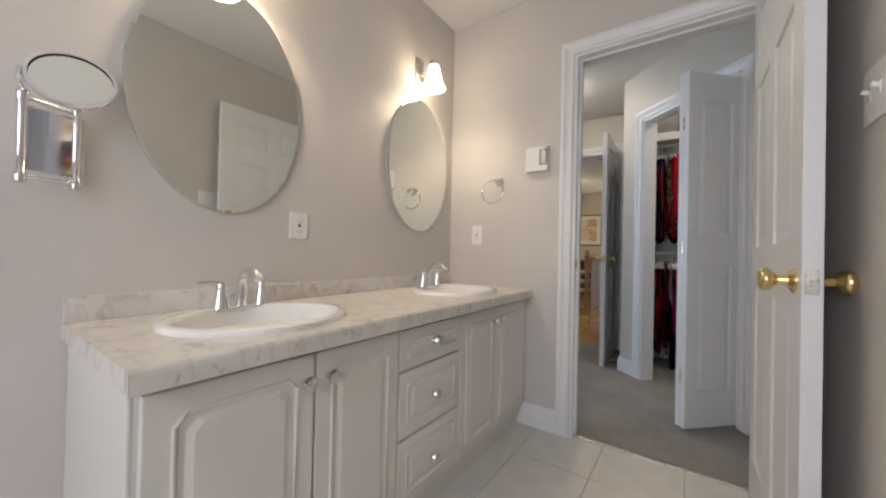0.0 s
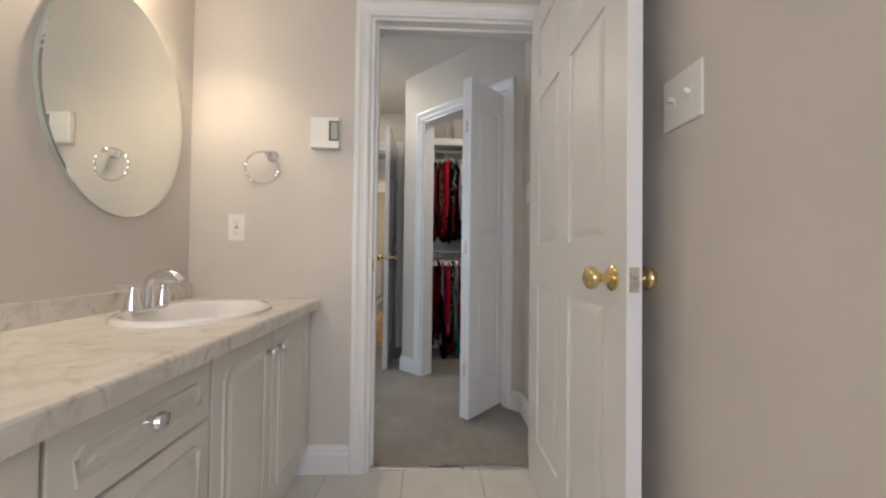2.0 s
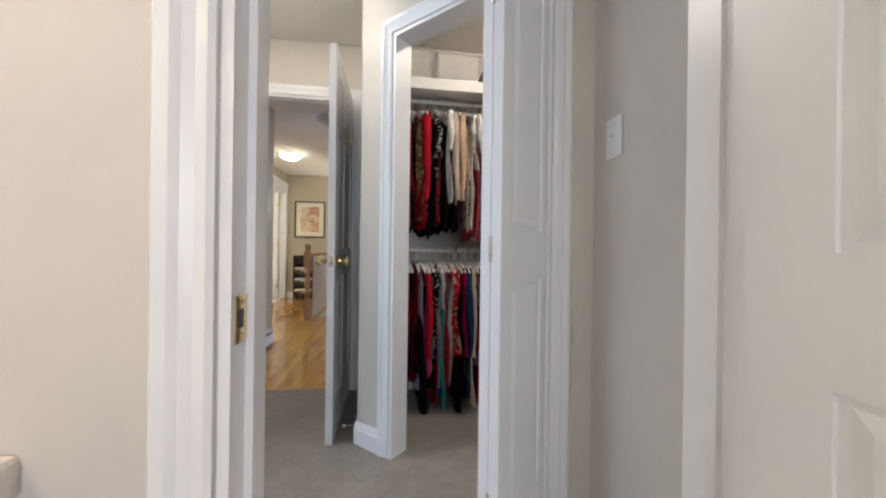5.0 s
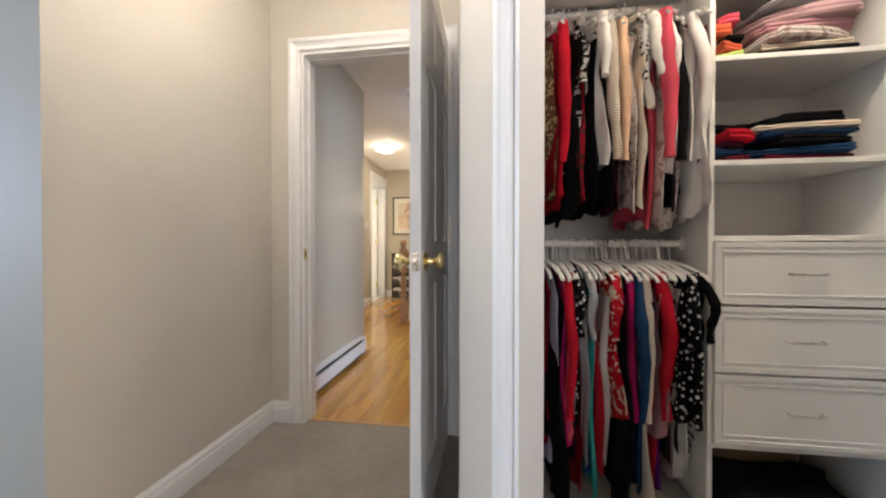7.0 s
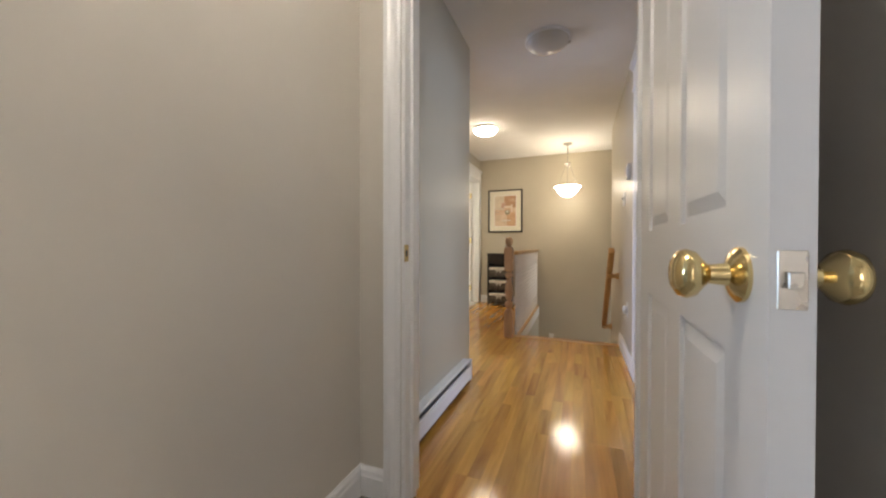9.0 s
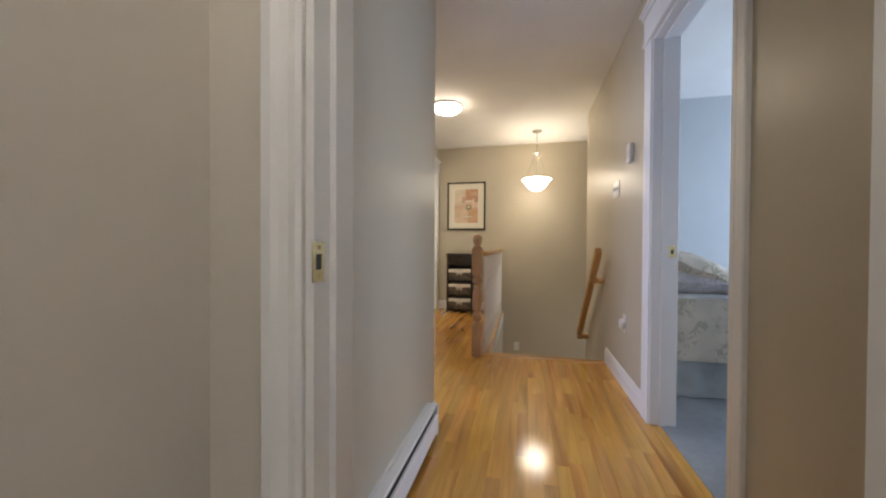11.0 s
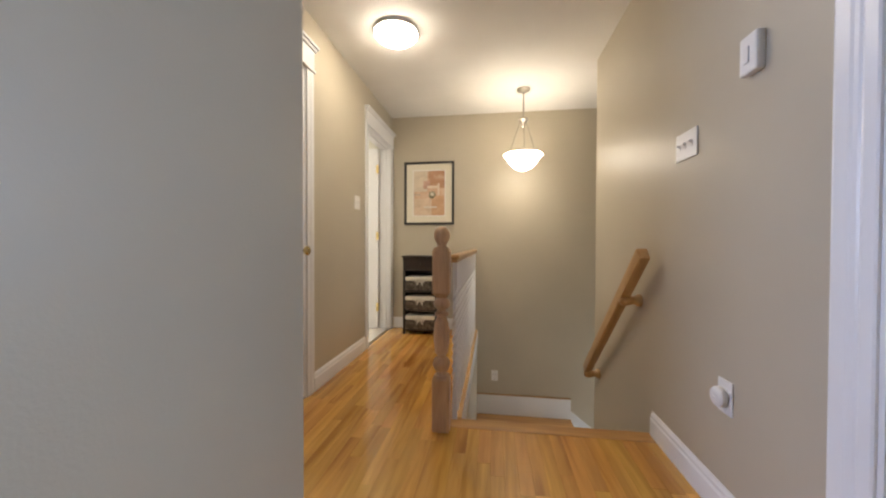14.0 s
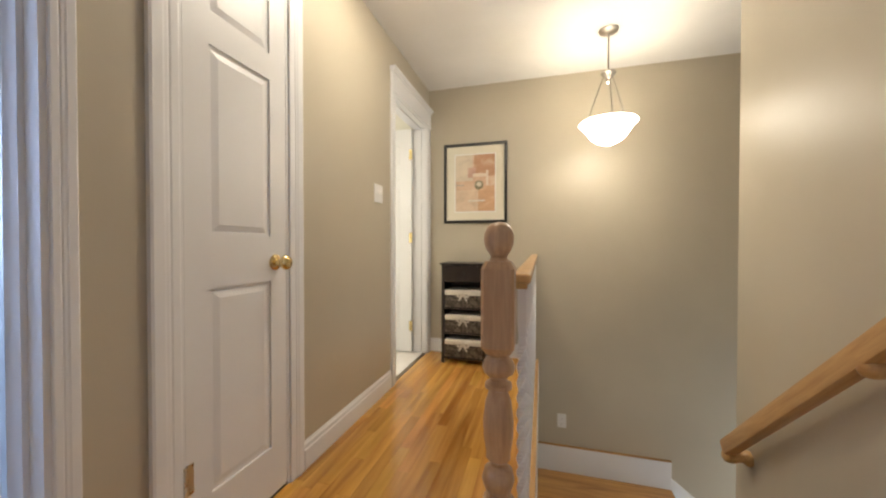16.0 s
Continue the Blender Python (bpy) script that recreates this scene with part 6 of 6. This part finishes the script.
part("painted_patch", lathe(((0.040, 0.0), (0.040, 0.0008)), 24, (0.035, -0.0142, -0.02), "Y"), blot("olive_round", (0.22, 0.20, 0.12)), art, "olive round flower shape")
part("painted_patch", lathe(((0.022, 0.0), (0.022, 0.0008)), 24, (0.038, -0.0150, -0.012), "Y"), blot("cream_round", (0.62, 0.58, 0.46)), art, "cream round flower shape")

# basket unit
UX0, UX1, UY0, UY1, UH = -2.165, -1.795, 8.335, 8.600, 0.835
unit = thing("basket_unit", "black wooden unit with a drawer and three lined baskets", "shelf unit", Matrix.Translation((UX0, UY0, 0)))
W, D = UX1 - UX0, UY1 - UY0
for x in (0, W - 0.024):
    for y in (0, D - 0.024):
        part("leg", boxes((x, x + 0.024, y, y + 0.024, 0, UH - 0.014), bevel=0.002, seg=1), M_DARKW, unit)
part("top", boxes((-0.012, W + 0.012, -0.012, D + 0.008, UH - 0.014, UH), bevel=0.003), M_DARKW, unit)
part("drawer", boxes((0.026, W - 0.026, -0.002, 0.016, UH - 0.155, UH - 0.020), bevel=0.002, seg=1), M_DARKW, unit)
part("knob", lathe(((0.006, 0.0), (0.012, -0.012), (0.010, -0.020), (0.002, -0.022)), 16, (W / 2, -0.002, UH - 0.085), "Y"), M_DARKW, unit, "", True)
for x in (0.004, W - 0.018):
    part("side_panel", boxes((x, x + 0.014, 0.024, D - 0.024, 0.05, UH - 0.014)), M_DARKW, unit)
part("back_panel", boxes((0.024, W - 0.024, D - 0.012, D - 0.004, 0.05, UH - 0.014)), M_DARKW, unit)
M_WICK, wnt, wb = nodes_of("grey_wicker")
wr = ramp(wnt, wnt.nodes.new("ShaderNodeNewGeometry").outputs["Random Per Island"], [(0.0, (0.045, 0.036, 0.028)), (0.5, (0.12, 0.098, 0.076)), (1.0, (0.24, 0.20, 0.155))])
wnt.links.new(wr.outputs[0], wb.inputs["Base Color"])
wb.inputs["Roughness"].default_value = 0.7
M_LINER = cloth("cream_liner", (0.72, 0.68, 0.60))
for z in (0.055, 0.262, 0.469):
    part("shelf_rail", boxes((0.024, W - 0.024, 0.004, D - 0.012, z - 0.018, z), bevel=0.001, seg=1), M_DARKW, unit)
    bk = thing("wicker_basket", "woven grey basket with cream liner and bow", "basket", Matrix.Translation((UX0, UY0, z + 0.0005)), "baskets in the unit")
    bm = boxes((0.034, W - 0.034, 0.012, D - 0.034, 0, 0.128))
    for r in range(9):
        for i in range(19):
            o = 0.0035 * ((r + i) % 2)
            x0, z0 = 0.031 + i * (W - 0.062) / 19, 0.001 + r * 0.0135
            box(bm, x0, x0 + 0.0148, 0.0065 - o, 0.014, z0, z0 + 0.0118)
        for i in range(13):
            o = 0.003 * ((r + i) % 2)
            y0, z0 = 0.014 + i * (D - 0.05) / 13, 0.001 + r * 0.0135
            for e in (0.030 - o, W - 0.036 + o):
                box(bm, e, e + 0.006, y0, y0 + 0.0135, z0, z0 + 0.0118)
    part("weave", bm, M_WICK, bk, "woven grey willow")
    part("liner", boxes((0.026, W - 0.026, -0.001, D - 0.026, 0.100, 0.143), bevel=0.008, seg=3), M_LINER, bk, "turned-over cream liner", True)
    for s in (-1, 1):
        loop = [(W / 2 + s * (0.004 + 0.042 * math.sin(a)), -0.008, 0.106 + 0.018 * math.sin(2 * a)) for a in [math.pi * i / 8 for i in range(9)]]
        part("bow", tube(loop, 0.0075, 6), M_LINER, bk, "", True)
        part("bow_tail", tube([(W / 2, -0.008, 0.106), (W / 2 + s * 0.034, -0.010, 0.058)], 0.0075, 6), M_LINER, bk, "", True)

# ==== second bedroom ====
M_QUILT = cloth("botanical_quilt", (0.58, 0.51, 0.42), "leaves", (0.37, 0.335, 0.24), 1.0)
M_SKIRT = cloth("grey_bed_skirt", (0.42, 0.44, 0.43))
M_SHEET = cloth("white_coverlet", (0.72, 0.73, 0.73))
M_SHAM = cloth("damask_pillow", (0.50, 0.47, 0.47), "flowers", (0.40, 0.37, 0.37), 0.6)


def soft(x0, x1, y0, y1, z0, z1, puff=0.0, seed=0.0, n=14):
    """A cushioned block with rounded edges and gentle dents."""
    bm = boxes((x0, x1, y0, y1, z0, z1))
    bmesh.ops.subdivide_edges(bm, edges=bm.edges[:], cuts=n, use_grid_fill=True)
    c = Vector(((x0 + x1) / 2, (y0 + y1) / 2, (z0 + z1) / 2))
    e = Vector(((x1 - x0) / 2, (y1 - y0) / 2, (z1 - z0) / 2))
    for v in bm.verts:
        q = Vector([(v.co[i] - c[i]) / e[i] for i in range(3)])
        m = max(abs(q.x), abs(q.y))
        if puff:
            v.co.z = c.z + (v.co.z - c.z) * (1 - puff * m ** 4)
        k = 0.012
        v.co += k * Vector([noise.noise(v.co * 5 + Vector((seed + 7 * i, seed, i))) for i in range(3)])
    return bm


def cushion(a, c, h, seed, n=26):
    """A plump pillow: thick in the middle, pinched at the seam, with creases."""
    bm = bmesh.new()
    for side in (1, -1):
        rows = []
        for i in range(n + 1):
            row = []
            for j in range(n + 1):
                u, v = 2 * i / n - 1, 2 * j / n - 1
                k = max(0.0, (1 - u ** 4) * (1 - v ** 4)) ** 0.5
                pull = 1 - 0.05 * (1 - v * v) * abs(u) - 0.05 * (1 - u * u) * abs(v)
                p = Vector((a * (0.5 + 0.5 * u * pull), c * (0.5 + 0.5 * v * pull), h * 0.45 + side * h * 0.5 * k))
                q = Vector((p.x * 7 + seed, p.y * 7, side * 3.0))
                p.z += k * (0.026 * noise.noise(q) + 0.014 * noise.noise(q * 2.7) + 0.006 * noise.noise(q * 6.0)) + (1 - k) * 0.012 * noise.noise(Vector((p.x * 9, p.y * 9, seed)))
                row.append(bm.verts.new(p))
            rows.append(row)
        for r0, r1 in zip(rows, rows[1:]):
            for j in range(n):
                f = (r0[j], r1[j], r1[j + 1], r0[j + 1])
                bm.faces.new(f if side > 0 else f[::-1])
    bmesh.ops.remove_doubles(bm, verts=bm.verts[:], dist=0.0004)
    return bm


bed = thing("bed", "made bed with botanical quilt and grey bed skirt", "bed")
part("bed_skirt", boxes((-0.22, 1.75, 5.995, 7.33, 0.012, 0.27)), M_SKIRT, bed, "grey pleated bed skirt")
bm = bmesh.new()
rows = []
for z in (0.012, 0.13, 0.26):
    rows.append([bm.verts.new((-0.22 + 1.97 * i / 120, 5.980 - 0.016 * math.sin(i * 0.16 + 0.5 * math.sin(i * 0.05)) * (1 - z * 2) - 0.005 * math.sin(i * 0.63) - 0.02 * (0.27 - z), z)) for i in range(121)])
for p, q in zip(rows, rows[1:]):
    for i in range(120):
        bm.faces.new((p[i], p[i + 1], q[i + 1], q[i]))
part("skirt_pleats", bm, M_SKIRT, bed, "", True)
part("quilt", soft(-0.21, 1.78, 5.945, 7.34, 0.245, 0.628, 0.0, 1.0, 18), M_QUILT, bed, "cream botanical quilt", True)
part("coverlet", soft(-0.15, 1.76, 5.975, 7.32, 0.606, 0.668, 0.8, 3.0, 18), M_SHEET, bed, "white quilted coverlet", True)
part("headboard", boxes((-0.285, -0.235, 5.96, 7.34, 0.0, 1.05), bevel=0.008), M_CHERRY, bed, "cherry wood headboard")
for i, (z, mat, lab, tx) in enumerate(((0.655, M_SHAM, "grey damask pillow lying on the bed", 3), (0.815, M_QUILT, "botanical pillow sham stacked on a pillow", 25))):
    for j, y0 in enumerate((5.985, 6.66)):
        pl = thing("pillow", lab, "pillow", Matrix.Translation((-0.20, y0, z)) @ Matrix.Rotation(radians(tx), 4, "Y"), "pillows on the bed")
        part("cushion", cushion(0.40 + 0.11 * i, 0.63, 0.19, 5.0 + i + 3 * j), mat, pl, "", True)
ar = thing("chest_of_drawers", "cherry wood chest with brass knobs in the recess", "chest", Matrix.Translation((2.05, 8.10, 0)))
part("body", boxes((0, 0.68, 0.012, 0.48, 0.06, 1.185)), M_CHERRY, ar)
part("top", boxes((-0.015, 0.695, -0.01, 0.49, 1.185, 1.215), bevel=0.006), M_CHERRY, ar)
part("plinth", boxes((0.01, 0.67, 0.02, 0.47, 0.0, 0.06)), M_CHERRY, ar)
for x0, x1 in ((0.02, 0.335), (0.345, 0.66)):
    d = part("door", boxes((x0, x1, -0.008, 0.012, 0.80, 1.17), bevel=0.003), M_CHERRY, ar)
    part("panel", moved(prism([(x0 + 0.05, 0.85), (x1 - 0.05, 0.85), (x1 - 0.05, 1.12), (x0 + 0.05, 1.12)], -0.008, -0.014, 0.02), Matrix()), M_CHERRY, d)
for z in (0.08, 0.26, 0.44, 0.62):
    d = part("drawer", boxes((0.02, 0.66, -0.008, 0.012, z, z + 0.165), bevel=0.003), M_CHERRY, ar)
    for x in (0.17, 0.51):
        part("knob", lathe(((0.006, 0.0), (0.014, -0.014), (0.012, -0.022), (0.002, -0.024)), 14, (x, -0.008, z + 0.085), "Y"), M_BRASS, d, "brass knob", True)


# ==== windows that light the rooms ====
def window(name, m, w, h, label):
    ob = tagged(new(name), label, "window", kind="structure")
    ob.matrix_world = m
    part("window_frame", boxes((-w / 2, -w / 2 + 0.05, -0.06, -0.01, 0, h), (w / 2 - 0.05, w / 2, -0.06, -0.01, 0, h), (-w / 2, w / 2, -0.06, -0.01, 0, 0.05), (-w / 2, w / 2, -0.06, -0.01, h - 0.05, h), (-0.02, 0.02, -0.055, -0.015, 0.05, h - 0.05)), M_TRIM, ob)
    part("window_sill", boxes((-w / 2 - 0.03, w / 2 + 0.03, -0.01, 0.03, -0.03, 0.0), bevel=0.004), M_TRIM, ob)
    return ob


# window_1 is assumed, out of view; the bathroom fill stands in it.
window("window_1", on_wall(-0.2, BY0, 0.83, 0), 0.9, 1.12, "assumed white bathroom window, out of view behind the walker")
window("window_2", on_wall(-4.8, 1.75, 0.8, -90), 2.0, 1.3, "white main bedroom window")
window("window_3", on_wall(2.75, 6.3, 0.8, 90), 1.8, 1.3, "white second bedroom window")
window("window_4", on_wall(-4.8, 5.9, 0.85, -90), 1.4, 1.2, "white study window")
# Unseen washroom window, made up to carry the fill lamp.
window("window_5", on_wall(-3.9, FY, 1.1, 180), 0.8, 1.0, "assumed white washroom window, out of view")
window("window_6", on_wall(1.5, 8.12, -1.6, 90), 0.84, 1.15, "white window beside the lower stairs")

# ==== floor pieces ====
TILE = 0.335
tile_mesh = mesh_of("tile", boxes((0.0022, TILE - 0.0022, 0.0022, TILE - 0.0022, -0.006, 0.0), bevel=0.0015, seg=1), M_TILE)
rngf = random.Random(11)
for i in range(5):
    for j in range(12):
        x, y = -0.005 - TILE * 3 + TILE * i , 1.598 - TILE * 10 + TILE * j
        if y + TILE > BY1 + 0.04 or x > BX1 - 0.02:
            continue
        o = new("tile", tile_mesh)
        o.parent = floor_bath
        o.location = (x, y, rngf.uniform(-0.0004, 0.0004))
        if x + TILE > BX1:
            o.scale = ((BX1 - x) / TILE, 1, 1)
cut = mesh_of("tile", boxes((0.0022, TILE - 0.0022, 0.0022, 0.312 - 0.001, -0.006, 0.0), bevel=0.0015, seg=1), M_TILE)
for i in range(4):
    o = new("tile", cut)
    o.parent = floor_bath
    x = -0.005 - TILE * 2 + TILE * i
    o.location = (x, 1.598, 0)
    if x + TILE > BX1:
        o.scale = ((BX1 - x) / TILE, 1, 1)

STRIP = 0.0575
LENS_ = (0.28, 0.42, 0.55, 0.72, 0.90, 1.15)
board_mesh = {}


def board_of(ln, w=STRIP):
    key = (round(ln, 3), round(w, 4))
    if key not in board_mesh:
        bm = bmesh.new()
        c = 0.0007
        lo = [bm.verts.new(p) for p in ((0, 0, -0.008), (w, 0, -0.008), (w, ln, -0.008), (0, ln, -0.008))]
        mid = [bm.verts.new(p) for p in ((0, 0, -c), (w, 0, -c), (w, ln, -c), (0, ln, -c))]
        hi = [bm.verts.new(p) for p in ((c, c, 0), (w - c, c, 0), (w - c, ln - c, 0), (c, ln - c, 0))]
        for a, b in ((lo, mid), (mid, hi)):
            for i in range(4):
                bm.faces.new((a[i], a[(i + 1) % 4], b[(i + 1) % 4], b[i]))
        bm.faces.new(hi)
        board_mesh[key] = mesh_of("floorboard", bm, M_OAK)
    return board_mesh[key]


x = HX0
while x < HX1 - 0.004:
    w = min(STRIP, HX1 - x)
    runs = []
    if x + w <= SX - 0.064:
        runs = [(GY if x < HXG - 0.01 else HY1, FY)]
    elif x < SX - 0.064:
        runs = [(HY1, SY - 0.076)]
    else:
        runs = [(HY1, SY - 0.076)]
    if x + w > HD0 and x < HD1:
        runs = [(max(HY0 + 0.05, 0), runs[0][1])] if x >= HD0 - 0.02 else runs
    for y0, y1 in runs:
        if x < HXG - 0.01 and y0 < GY:
            y0 = GY
        y, first = y0, True
        while y < y1 - 0.002:
            ln = rngf.choice(LENS_)
            if first:
                ln, first = rngf.choice((0.2, 0.35, 0.5, 0.65)), False
            if y1 - (y + ln) < 0.16:
                ln = y1 - y
            o = new("floorboard", board_of(ln, w))
            o.parent = floor_hall
            o.location = (x, y, rngf.uniform(-0.00025, 0.00025))
            y += ln
    x += STRIP
sill = board_of(0.75, 0.052)
o = new("floorboard", sill)
o.parent = floor_hall
o.location = (HX1 + 0.001, 4.805, 0.001)
